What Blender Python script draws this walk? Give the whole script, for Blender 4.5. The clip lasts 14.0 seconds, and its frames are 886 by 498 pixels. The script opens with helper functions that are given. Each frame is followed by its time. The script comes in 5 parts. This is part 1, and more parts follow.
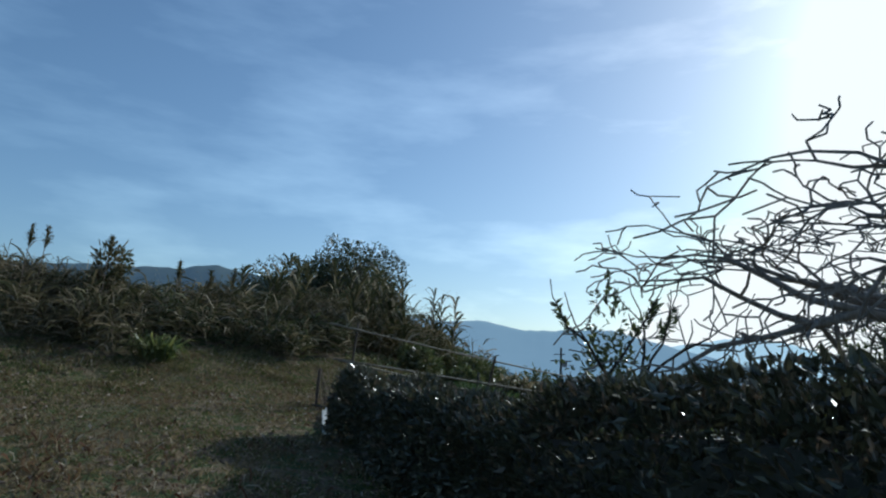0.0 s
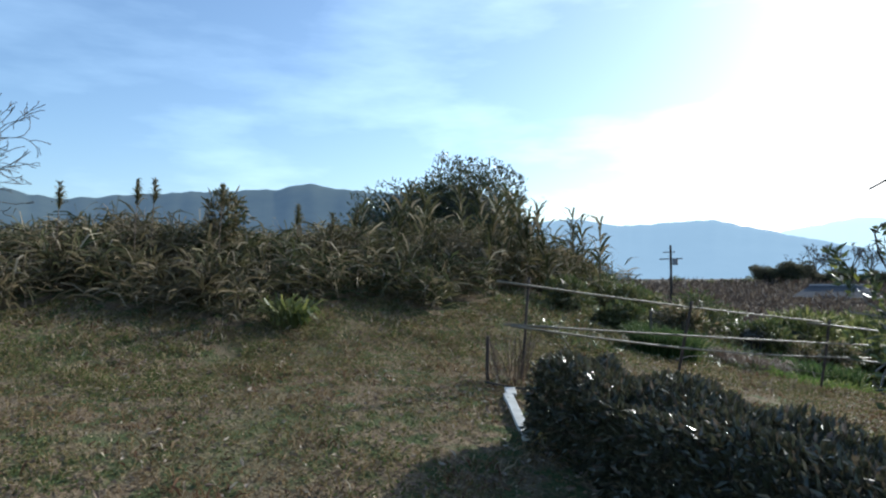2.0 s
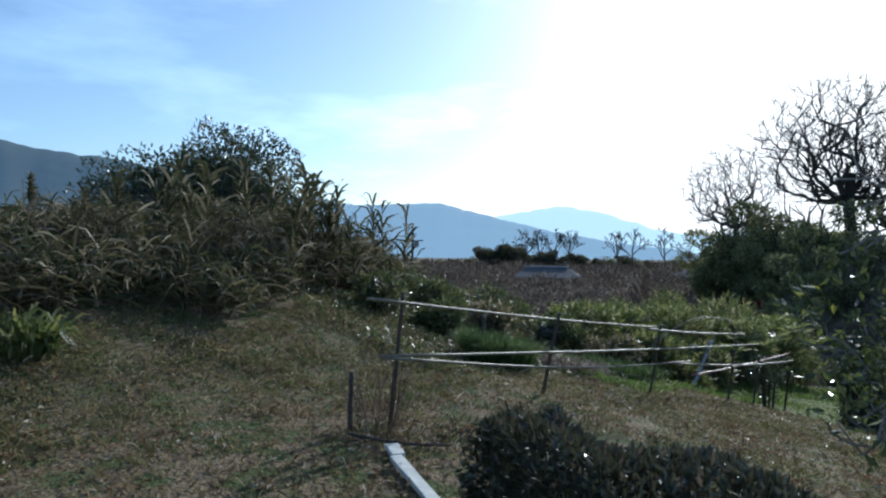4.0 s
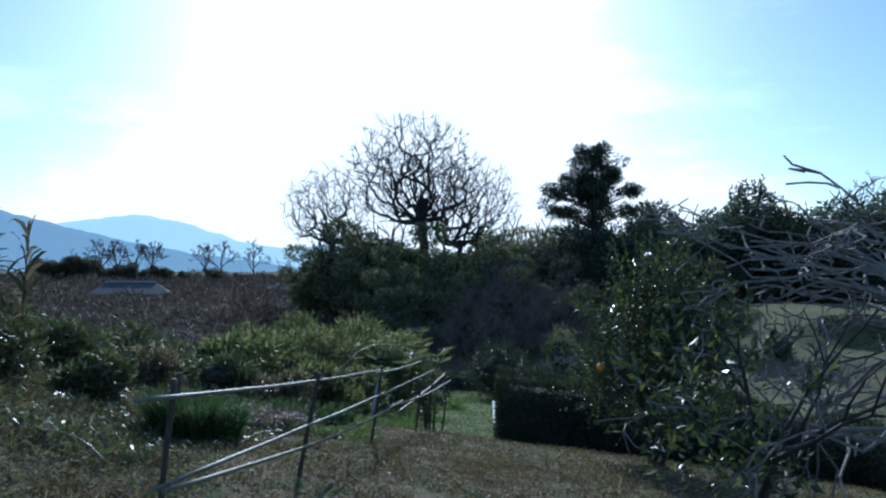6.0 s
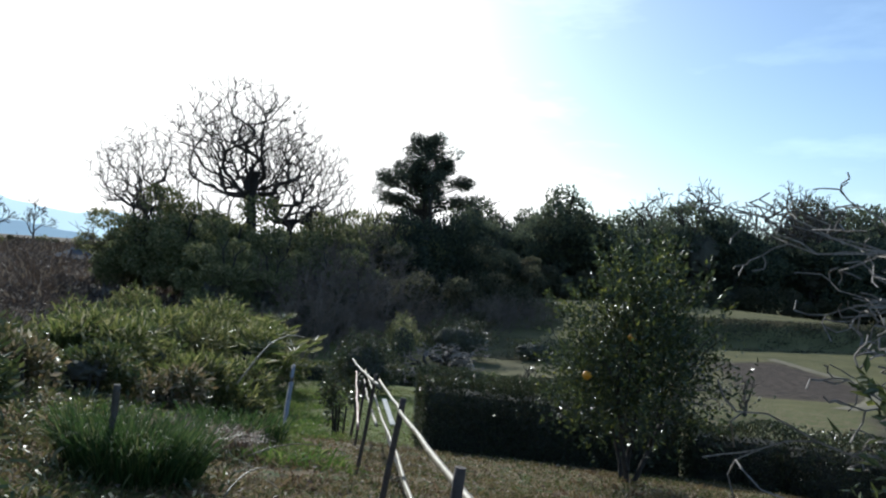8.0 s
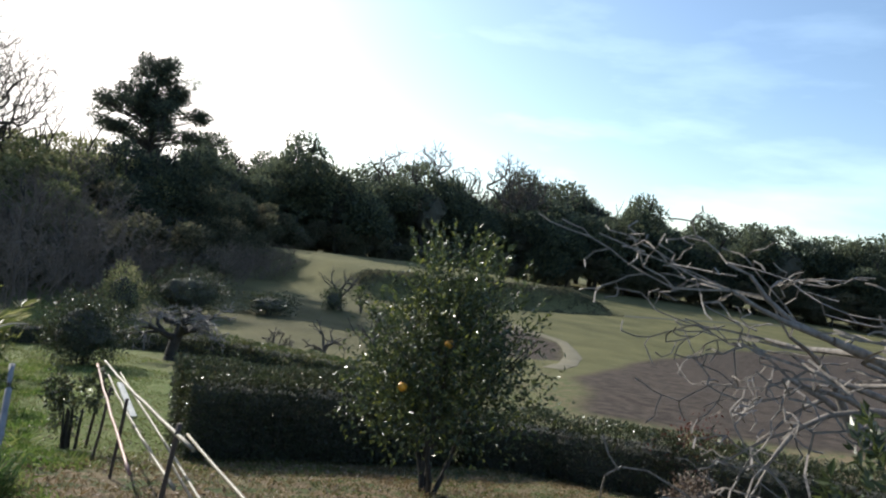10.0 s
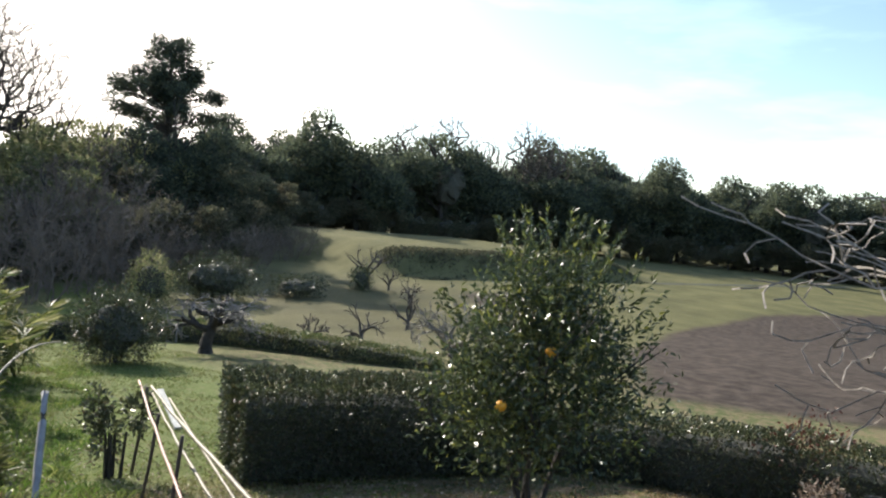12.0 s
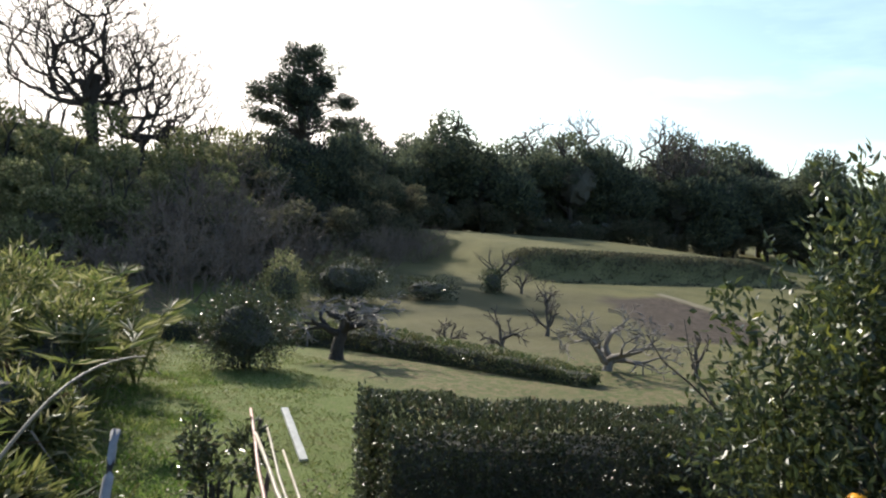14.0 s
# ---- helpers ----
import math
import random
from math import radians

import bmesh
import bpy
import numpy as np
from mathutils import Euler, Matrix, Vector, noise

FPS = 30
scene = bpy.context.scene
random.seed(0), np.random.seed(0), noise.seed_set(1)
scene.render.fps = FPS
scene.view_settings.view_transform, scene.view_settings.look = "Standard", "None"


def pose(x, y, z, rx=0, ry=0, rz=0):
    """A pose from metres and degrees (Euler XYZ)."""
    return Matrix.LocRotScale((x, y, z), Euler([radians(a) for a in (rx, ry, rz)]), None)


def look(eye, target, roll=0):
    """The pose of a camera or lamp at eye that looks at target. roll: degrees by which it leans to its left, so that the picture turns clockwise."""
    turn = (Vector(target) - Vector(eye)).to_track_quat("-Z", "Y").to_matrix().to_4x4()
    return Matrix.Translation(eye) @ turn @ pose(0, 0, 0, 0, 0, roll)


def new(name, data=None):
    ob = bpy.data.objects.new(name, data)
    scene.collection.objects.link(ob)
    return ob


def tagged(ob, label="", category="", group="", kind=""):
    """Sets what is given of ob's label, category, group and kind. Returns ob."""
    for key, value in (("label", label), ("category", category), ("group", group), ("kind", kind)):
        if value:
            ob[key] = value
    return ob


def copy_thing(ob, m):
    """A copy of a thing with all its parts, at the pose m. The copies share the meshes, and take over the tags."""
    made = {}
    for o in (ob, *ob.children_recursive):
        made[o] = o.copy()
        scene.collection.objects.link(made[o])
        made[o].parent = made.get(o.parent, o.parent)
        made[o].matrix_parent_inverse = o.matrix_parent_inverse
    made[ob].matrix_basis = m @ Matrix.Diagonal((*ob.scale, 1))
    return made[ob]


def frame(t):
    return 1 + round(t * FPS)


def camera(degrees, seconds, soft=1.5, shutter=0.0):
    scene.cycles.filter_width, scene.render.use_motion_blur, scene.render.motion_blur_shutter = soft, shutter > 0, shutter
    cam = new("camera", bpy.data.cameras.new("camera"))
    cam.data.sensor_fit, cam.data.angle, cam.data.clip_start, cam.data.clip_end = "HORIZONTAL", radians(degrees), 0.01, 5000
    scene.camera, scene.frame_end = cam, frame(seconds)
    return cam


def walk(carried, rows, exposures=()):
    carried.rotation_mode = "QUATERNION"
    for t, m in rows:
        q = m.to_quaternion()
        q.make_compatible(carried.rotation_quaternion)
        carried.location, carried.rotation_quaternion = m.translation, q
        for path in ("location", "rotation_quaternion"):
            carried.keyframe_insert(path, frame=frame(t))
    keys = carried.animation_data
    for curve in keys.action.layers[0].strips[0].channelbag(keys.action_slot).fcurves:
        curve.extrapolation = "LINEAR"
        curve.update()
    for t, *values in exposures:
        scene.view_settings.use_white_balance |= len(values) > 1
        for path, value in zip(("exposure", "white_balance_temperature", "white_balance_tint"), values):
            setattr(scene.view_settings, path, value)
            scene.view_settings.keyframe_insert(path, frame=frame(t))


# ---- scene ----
cam = camera(66.6, 14.0, soft=2.2)
PATH = [
    (0, (3.762, -2.161, 0.475), (2.643, -0.547, 0.852), 3.1),
    (0.5, (3.33, -1.847, 0.647), (2.112, -0.295, 0.971), 0.8),
    (1, (2.926, -1.797, 0.789), (1.532, -0.381, 1.017), -0.4),
    (1.5, (2.631, -1.556, 0.86), (1.245, -0.114, 0.843), 0.6),
    (2, (2.232, -1.476, 1.014), (0.889, 0.003, 1.104), -0.3),
    (2.4, (1.985, -1.383, 1.112), (0.73, 0.174, 1.055), 0.7),
    (2.5, (1.911, -1.331, 1.129), (0.698, 0.259, 1.109), -0.6),
    (3, (1.527, -1.027, 1.227), (0.59, 0.74, 1.226), -0.2),
    (3.2, (1.323, -1.002, 1.223), (0.425, 0.784, 1.279), 0.3),
    (5.3, (-0.299, -0.126, 1.501), (-0.257, 1.874, 1.463), 1.0),
    (5.5, (-0.423, -0.051, 1.533), (-0.232, 1.94, 1.57), 0.5),
    (6, (-0.841, 0.238, 1.518), (-0.349, 2.175, 1.585), 0.2),
    (6.5, (-1.097, 0.822, 1.502), (-0.638, 2.768, 1.554), 0.3),
    (7, (-1.478, 1.198, 1.447), (-1.019, 3.144, 1.447), 1.2),
    (7.5, (-1.615, 1.806, 1.434), (-0.901, 3.674, 1.427), 1.3),
    (8, (-2.046, 2.304, 1.458), (-1.041, 4.033, 1.5), 4.0),
    (8.5, (-2.003, 2.897, 1.492), (-0.674, 4.391, 1.534), 4.2),
    (9, (-2.088, 3.307, 1.626), (-0.579, 4.619, 1.613), 7.9),
    (11.5, (-1.957, 4.45, 1.969), (-0.306, 5.578, 1.937), 7.0),
    (12, (-1.632, 4.93, 1.935), (-0.059, 6.16, 1.814), 6.0),
    (12.5, (-1.229, 5.348, 1.849), (0.283, 6.657, 1.827), 5.5),
    (13, (-0.963, 5.844, 1.786), (0.498, 7.207, 1.708), 6.0),
    (13.5, (-0.575, 6.289, 1.683), (0.813, 7.729, 1.618), 5.3),
    (14, (-0.325, 6.94, 1.537), (0.997, 8.433, 1.392), 5.2),
]
walk(cam, [(t, look(e, g, r)) for t, e, g, r in PATH],
     [(0.0, 0.0, 5700, -1), (0.5, -0.33, 5600, -1), (0.9, -0.28, 5600, 0), (1.3, 0.64, 6000, 5), (1.6, 0.87, 6100, 5), (2.5, 0.84, 6100, 5), (3.2, 0.62, 5800, 4), (5.4, 0.42, 5400, 2), (6.5, 0.16, 4700, 0), (7.2, 0.26, 5000, 3), (8.0, 0.6, 6100, 5), (9.0, 0.97, 6600, 7), (11.5, 1.05, 6800, 8), (12.0, 1.45, 7000, 9), (12.5, 1.38, 7000, 9), (13.0, 1.18, 7000, 9), (14.0, 1.2, 7000, 9)])

# ---- world, sun ----
SUN_AZ, SUN_EL = radians(10), radians(27)      # azimuth to the right of +y
world = bpy.data.worlds.new("sky")
scene.world = world
world.use_nodes = True
wn, wl = world.node_tree.nodes, world.node_tree.links
wn.clear()
w_out = wn.new("ShaderNodeOutputWorld")
w_bg = wn.new("ShaderNodeBackground")
w_bg.inputs["Strength"].default_value = 0.11
w_sky = wn.new("ShaderNodeTexSky")
w_sky.sky_type = "NISHITA"
w_sky.sun_disc = False
w_sky.sun_elevation = SUN_EL
w_sky.sun_rotation = SUN_AZ
w_sky.altitude = 50
w_sky.air_density = 1.0
w_sky.dust_density = 1.1
w_sky.ozone_density = 3.0
w_tc = wn.new("ShaderNodeTexCoord")
w_map = wn.new("ShaderNodeMapping")
w_map.inputs["Scale"].default_value = (1.3, 1.0, 4.5)
w_noise = wn.new("ShaderNodeTexNoise")
w_noise.inputs["Scale"].default_value = 2.6
w_noise.inputs["Detail"].default_value = 6
w_noise.inputs["Roughness"].default_value = 0.55
w_ramp = wn.new("ShaderNodeValToRGB")
w_ramp.color_ramp.elements[0].position = 0.5
w_ramp.color_ramp.elements[0].color = (0, 0, 0, 1)
w_ramp.color_ramp.elements[1].position = 0.74
w_ramp.color_ramp.elements[1].color = (0.34, 0.34, 0.34, 1)
w_mix = wn.new("ShaderNodeMixRGB")
w_mix.blend_type = "MIX"
w_gain = wn.new("ShaderNodeMixRGB")
w_gain.blend_type = "MULTIPLY"
w_gain.inputs["Fac"].default_value = 1.0
w_gain.inputs["Color2"].default_value = (2.5, 2.15, 1.8, 1)
wl.new(w_tc.outputs["Generated"], w_map.inputs["Vector"])
wl.new(w_map.outputs["Vector"], w_noise.inputs["Vector"])
wl.new(w_noise.outputs["Fac"], w_ramp.inputs["Fac"])
wl.new(w_sky.outputs["Color"], w_gain.inputs["Color1"])
wl.new(w_ramp.outputs["Color"], w_mix.inputs["Fac"])
wl.new(w_sky.outputs["Color"], w_mix.inputs["Color1"])
wl.new(w_gain.outputs["Color"], w_mix.inputs["Color2"])
w_veil = wn.new("ShaderNodeMixRGB")
w_veil.blend_type = "DARKEN"
w_veil.inputs["Fac"].default_value = 1.0
w_veil.inputs["Color2"].default_value = (9.5, 9.0, 8.7, 1)
wl.new(w_mix.outputs["Color"], w_veil.inputs["Color1"])
wl.new(w_veil.outputs["Color"], w_bg.inputs["Color"])
wl.new(w_bg.outputs["Background"], w_out.inputs["Surface"])

sun_data = bpy.data.lights.new("sun", "SUN")
sun_data.energy = 3.2
sun_data.angle = radians(0.6)
sun_data.color = (1.0, 0.96, 0.89)
sun = new("sun", sun_data)
SUN_DIR = Vector((math.sin(SUN_AZ) * math.cos(SUN_EL), math.cos(SUN_AZ) * math.cos(SUN_EL), math.sin(SUN_EL)))
sun.matrix_world = look(SUN_DIR * 60, (0, 0, 0))

# ---- materials ----
rng = np.random.default_rng(7)


def ramp_node(nt, stops):
    r = nt.nodes.new("ShaderNodeValToRGB")
    while len(r.color_ramp.elements) < len(stops):
        r.color_ramp.elements.new(0.5)
    for e, (p, c) in zip(r.color_ramp.elements, stops):
        e.position, e.color = p, (*c, 1)
    return r


def foliage(name, stops, rough=0.45, through_light=0.3, patch=0.0, patch_col=(0.2, 0.15, 0.08), patch_scale=0.8, spec=0.5):
    """Leaves: a colour for each leaf, patches of another colour, some light passing through."""
    m = bpy.data.materials.new(name)
    m.use_nodes = True
    nt = m.node_tree
    n, l = nt.nodes, nt.links
    b = n["Principled BSDF"]
    g = n.new("ShaderNodeNewGeometry")
    r = ramp_node(nt, stops)
    l.new(g.outputs["Random Per Island"], r.inputs["Fac"])
    col = r.outputs["Color"]
    if patch > 0:
        tc = n.new("ShaderNodeTexCoord")
        nz = n.new("ShaderNodeTexNoise")
        nz.inputs["Scale"].default_value = patch_scale
        nz.inputs["Detail"].default_value = 3
        pr = ramp_node(nt, ((0.42, (0, 0, 0)), (0.62, (patch, patch, patch))))
        mx = n.new("ShaderNodeMixRGB")
        mx.inputs["Color2"].default_value = (*patch_col, 1)
        l.new(tc.outputs["Object"], nz.inputs["Vector"])
        l.new(nz.outputs["Fac"], pr.inputs["Fac"])
        l.new(pr.outputs["Color"], mx.inputs["Fac"])
        l.new(col, mx.inputs["Color1"])
        col = mx.outputs["Color"]
    l.new(col, b.inputs["Base Color"])
    b.inputs["Roughness"].default_value = rough
    b.inputs["Specular IOR Level"].default_value = spec
    t = n.new("ShaderNodeBsdfTranslucent")
    l.new(col, t.inputs["Color"])
    ms = n.new("ShaderNodeMixShader")
    ms.inputs["Fac"].default_value = through_light
    l.new(b.outputs["BSDF"], ms.inputs[1])
    l.new(t.outputs["BSDF"], ms.inputs[2])
    l.new(ms.outputs["Shader"], n["Material Output"].inputs["Surface"])
    return m


def solid(name, c1, c2, scale=8.0, rough=0.8, bump=0.3, metal=0.0, stretch=(1, 1, 1)):
    """A grained surface of two colours at two scales, with relief."""
    m = bpy.data.materials.new(name)
    m.use_nodes = True
    nt = m.node_tree
    n, l = nt.nodes, nt.links
    b = n["Principled BSDF"]
    tc = n.new("ShaderNodeTexCoord")
    mp = n.new("ShaderNodeMapping")
    mp.inputs["Scale"].default_value = stretch
    nz = n.new("ShaderNodeTexNoise")
    nz.inputs["Scale"].default_value = scale
    nz.inputs["Detail"].default_value = 8
    nz.inputs["Roughness"].default_value = 0.65
    r = ramp_node(nt, ((0.3, c1), (0.7, c2)))
    bp = n.new("ShaderNodeBump")
    bp.inputs["Strength"].default_value = bump
    bp.inputs["Distance"].default_value = 0.02
    l.new(tc.outputs["Object"], mp.inputs["Vector"])
    l.new(mp.outputs["Vector"], nz.inputs["Vector"])
    l.new(nz.outputs["Fac"], r.inputs["Fac"])
    l.new(r.outputs["Color"], b.inputs["Base Color"])
    l.new(nz.outputs["Fac"], bp.inputs["Height"])
    l.new(bp.outputs["Normal"], b.inputs["Normal"])
    b.inputs["Roughness"].default_value = rough
    b.inputs["Metallic"].default_value = metal
    return m


def painted_haze_mat(name, c1, c2, glow, strength, scale):
    """Far hills: forest colour, with the haze of kilometres of air painted on as emission."""
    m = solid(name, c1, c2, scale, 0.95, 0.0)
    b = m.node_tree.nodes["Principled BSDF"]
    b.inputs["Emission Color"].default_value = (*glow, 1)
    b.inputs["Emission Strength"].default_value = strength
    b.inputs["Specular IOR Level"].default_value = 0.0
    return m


def ground_material():
    m = bpy.data.materials.new("ground")
    m.use_nodes = True
    nt = m.node_tree
    n, l = nt.nodes, nt.links
    b = n["Principled BSDF"]
    b.inputs["Roughness"].default_value = 0.95
    b.inputs["Specular IOR Level"].default_value = 0.15
    tc = n.new("ShaderNodeTexCoord")

    def nz(scale, detail=5):
        x = n.new("ShaderNodeTexNoise")
        x.inputs["Scale"].default_value = scale
        x.inputs["Detail"].default_value = detail
        l.new(tc.outputs["Object"], x.inputs["Vector"])
        return x.outputs["Fac"]

    def mix(fac, a, c):
        x = n.new("ShaderNodeMixRGB")
        l.new(fac, x.inputs["Fac"])
        l.new(a, x.inputs["Color1"])
        if isinstance(c, tuple):
            x.inputs["Color2"].default_value = (*c, 1)
        else:
            l.new(c, x.inputs["Color2"])
        return x.outputs["Color"]

    def ramp(fac, stops):
        r = ramp_node(nt, stops)
        l.new(fac, r.inputs["Fac"])
        return r.outputs["Color"]

    def attr(name):
        a = n.new("ShaderNodeAttribute")
        a.attribute_name = name
        return a.outputs["Fac"]

    fine, mid, big = nz(38), nz(5), nz(0.55)
    dry = ramp(fine, ((0.32, (0.085, 0.056, 0.036)), (0.5, (0.17, 0.122, 0.075)), (0.68, (0.27, 0.21, 0.135))))
    green = ramp(fine, ((0.3, (0.035, 0.05, 0.018)), (0.7, (0.10, 0.12, 0.045))))
    near = mix(ramp(mid, ((0.46, (0, 0, 0)), (0.58, (1, 1, 1)))), dry, green)
    near = mix(ramp(big, ((0.50, (0, 0, 0)), (0.72, (0.7, 0.7, 0.7)))), near, (0.11, 0.115, 0.05))
    lawn = ramp(fine, ((0.3, (0.06, 0.09, 0.022)), (0.7, (0.155, 0.185, 0.055))))
    lawn = mix(ramp(mid, ((0.52, (0, 0, 0)), (0.75, (0.6, 0.6, 0.6)))), lawn, (0.20, 0.17, 0.09))
    soil = ramp(nz(2.2, 9), ((0.35, (0.04, 0.03, 0.023)), (0.7, (0.095, 0.073, 0.057))))
    meadow = ramp(nz(0.25), ((0.3, (0.085, 0.085, 0.036)), (0.7, (0.155, 0.142, 0.062))))
    scrub = ramp(nz(0.6), ((0.3, (0.04, 0.03, 0.022)), (0.7, (0.10, 0.07, 0.048))))
    c = mix(attr("lawn"), near, lawn)
    c = mix(attr("meadow"), c, meadow)
    c = mix(attr("soil"), c, soil)
    c = mix(attr("scrub"), c, scrub)
    l.new(c, b.inputs["Base Color"])
    bp = n.new("ShaderNodeBump")
    bp.inputs["Strength"].default_value = 0.8
    bp.inputs["Distance"].default_value = 0.04
    l.new(fine, bp.inputs["Height"])
    l.new(bp.outputs["Normal"], b.inputs["Normal"])
    return m


M_GROUND = ground_material()
M_GRASS = foliage("grass_blades", ((0.0, (0.065, 0.08, 0.026)), (0.3, (0.115, 0.125, 0.042)), (0.55, (0.19, 0.145, 0.07)), (0.85, (0.32, 0.24, 0.135)), (1.0, (0.46, 0.38, 0.26))), 0.6, 0.35, 0.75, (0.21, 0.135, 0.075), 0.9, 0.08)
M_ROUGH = foliage("rough_grass", ((0.0, (0.065, 0.09, 0.026)), (0.4, (0.12, 0.145, 0.048)), (0.75, (0.23, 0.185, 0.09)), (1.0, (0.42, 0.35, 0.22))), 0.6, 0.38, 0.5, (0.18, 0.13, 0.065), 1.3, 0.08)
M_STRAW = foliage("straw", ((0.0, (0.07, 0.035, 0.022)), (0.4, (0.16, 0.085, 0.05)), (0.7, (0.28, 0.2, 0.12)), (1.0, (0.5, 0.43, 0.32))), 0.7, 0.3, spec=0.08)
M_LAWN = foliage("lawn_blades", ((0.0, (0.07, 0.11, 0.022)), (0.6, (0.14, 0.19, 0.045)), (1.0, (0.26, 0.25, 0.1))), 0.55, 0.4, 0.5, (0.2, 0.17, 0.08), 0.6, 0.3)
M_TALL = foliage("tall_grass", ((0.0, (0.035, 0.07, 0.022)), (0.7, (0.07, 0.115, 0.036)), (1.0, (0.17, 0.18, 0.075))), 0.6, 0.4, spec=0.15)
M_REED = foliage("reed_leaves", ((0.0, (0.035, 0.045, 0.018)), (0.35, (0.075, 0.085, 0.035)), (0.6, (0.14, 0.12, 0.06)), (0.85, (0.25, 0.2, 0.12)), (1.0, (0.42, 0.36, 0.26))), 0.65, 0.3, 0.5, (0.12, 0.09, 0.055), 0.7, 0.12)
M_HEDGE = foliage("hedge_leaves", ((0.0, (0.028, 0.038, 0.018)), (0.6, (0.055, 0.068, 0.03)), (0.9, (0.095, 0.105, 0.045)), (1.0, (0.14, 0.095, 0.06))), 0.32, 0.26)
M_HEDGE_OLD = foliage("brownish_hedge_leaves", ((0.0, (0.035, 0.038, 0.022)), (0.5, (0.062, 0.064, 0.036)), (0.85, (0.1, 0.09, 0.055)), (1.0, (0.17, 0.12, 0.085))), 0.3, 0.25, spec=0.6)
M_CITRUS = foliage("citrus_leaves", ((0.0, (0.026, 0.042, 0.018)), (0.6, (0.058, 0.074, 0.03)), (0.93, (0.12, 0.14, 0.04)), (1.0, (0.3, 0.3, 0.06))), 0.32, 0.35)
M_THICKET = foliage("thicket_leaves", ((0.0, (0.06, 0.068, 0.046)), (0.6, (0.11, 0.115, 0.07)), (1.0, (0.19, 0.17, 0.11))), 0.85, 0.45, 0.4, (0.13, 0.105, 0.08), 0.5, spec=0.1)
M_FRESH = foliage("fresh_grass", ((0.0, (0.06, 0.115, 0.02)), (0.6, (0.12, 0.2, 0.04)), (1.0, (0.27, 0.3, 0.1))), 0.6, 0.5, 0.4, (0.16, 0.14, 0.06), 1.1, spec=0.1)
M_BRUSH = solid("brush_twigs", (0.09, 0.068, 0.054), (0.21, 0.165, 0.13), 12, 0.9, 0.3)
M_PATH = solid("dry_grass_track", (0.11, 0.095, 0.055), (0.18, 0.155, 0.095), 1.3, 0.95, 0.5)
M_DITCH = solid("ditch_weeds", (0.03, 0.035, 0.02), (0.07, 0.07, 0.04), 0.9, 0.95, 0.5)
M_CONIFER = foliage("conifer_leaves", ((0.0, (0.034, 0.043, 0.034)), (0.6, (0.06, 0.073, 0.052)), (1.0, (0.1, 0.115, 0.07))), 0.85, 0.2, spec=0.1)
# far wood: distance haze put into the leaf colour, lighter and bluer
M_HAZED_WOODS = foliage("hazed_woodland_leaves", ((0.0, (0.055, 0.07, 0.055)), (0.6, (0.1, 0.12, 0.08)), (1.0, (0.16, 0.18, 0.1))), 0.7, 0.5, spec=0.3)
M_BAMBOO = foliage("bamboo_leaves", ((0.0, (0.11, 0.125, 0.055)), (0.7, (0.2, 0.21, 0.095)), (1.0, (0.34, 0.31, 0.18))), 0.6, 0.5, spec=0.3)
M_SHRUB = foliage("shrub_leaves", ((0.0, (0.042, 0.068, 0.022)), (0.5, (0.095, 0.125, 0.04)), (0.85, (0.18, 0.18, 0.06)), (1.0, (0.4, 0.36, 0.23))), 0.4, 0.3, 0.4, (0.09, 0.07, 0.04), 0.9)
M_SASA = foliage("bamboo_grass_leaves", ((0.0, (0.045, 0.07, 0.02)), (0.5, (0.13, 0.16, 0.045)), (0.85, (0.25, 0.25, 0.08)), (1.0, (0.45, 0.41, 0.27))), 0.45, 0.5, 0.3, (0.14, 0.11, 0.06), 0.8)
M_DEADMIX = foliage("half_withered_leaves", ((0.0, (0.065, 0.08, 0.032)), (0.4, (0.13, 0.13, 0.05)), (0.7, (0.25, 0.18, 0.1)), (1.0, (0.48, 0.43, 0.32))), 0.45, 0.35, 0.4, (0.12, 0.08, 0.05), 1.0)
M_DEAD = foliage("dead_leaves", ((0.0, (0.1, 0.065, 0.045)), (0.6, (0.2, 0.14, 0.1)), (1.0, (0.4, 0.33, 0.25))), 0.6, 0.2)
M_SCRUB = foliage("scrub_stems", ((0.0, (0.05, 0.037, 0.028)), (0.6, (0.125, 0.09, 0.066)), (1.0, (0.23, 0.18, 0.13))), 0.7, 0.2)
M_RUSSET = foliage("russet_weeds", ((0.0, (0.07, 0.036, 0.024)), (0.6, (0.14, 0.08, 0.048)), (1.0, (0.26, 0.17, 0.1))), 0.7, 0.3, spec=0.1)
M_RED = foliage("red_leaves", ((0.0, (0.06, 0.02, 0.015)), (1.0, (0.22, 0.07, 0.045))), 0.4, 0.3)
M_CORE = solid("core_filler", (0.04, 0.04, 0.03), (0.085, 0.08, 0.06), 14, 0.9, 0.6)
M_BARK = solid("grey_bark", (0.05, 0.042, 0.035), (0.13, 0.11, 0.09), 18, 0.9, 0.6, 0, (1, 1, 0.3))
M_PALE = solid("bleached_bark", (0.10, 0.085, 0.07), (0.30, 0.265, 0.235), 22, 0.8, 0.5, 0, (1, 1, 0.4))
M_DARKBARK = solid("dark_bark", (0.02, 0.017, 0.014), (0.06, 0.05, 0.042), 14, 0.9, 0.6)
M_RUST = solid("rusty_iron", (0.035, 0.026, 0.022), (0.09, 0.06, 0.045), 30, 0.75, 0.4)
M_RAIL = solid("weathered_bamboo", (0.13, 0.10, 0.065), (0.28, 0.235, 0.165), 9, 0.55, 0.3, 0, (1, 1, 1))
M_REDPIPE = solid("reddish_pole", (0.22, 0.09, 0.07), (0.36, 0.2, 0.16), 20, 0.5, 0.2)
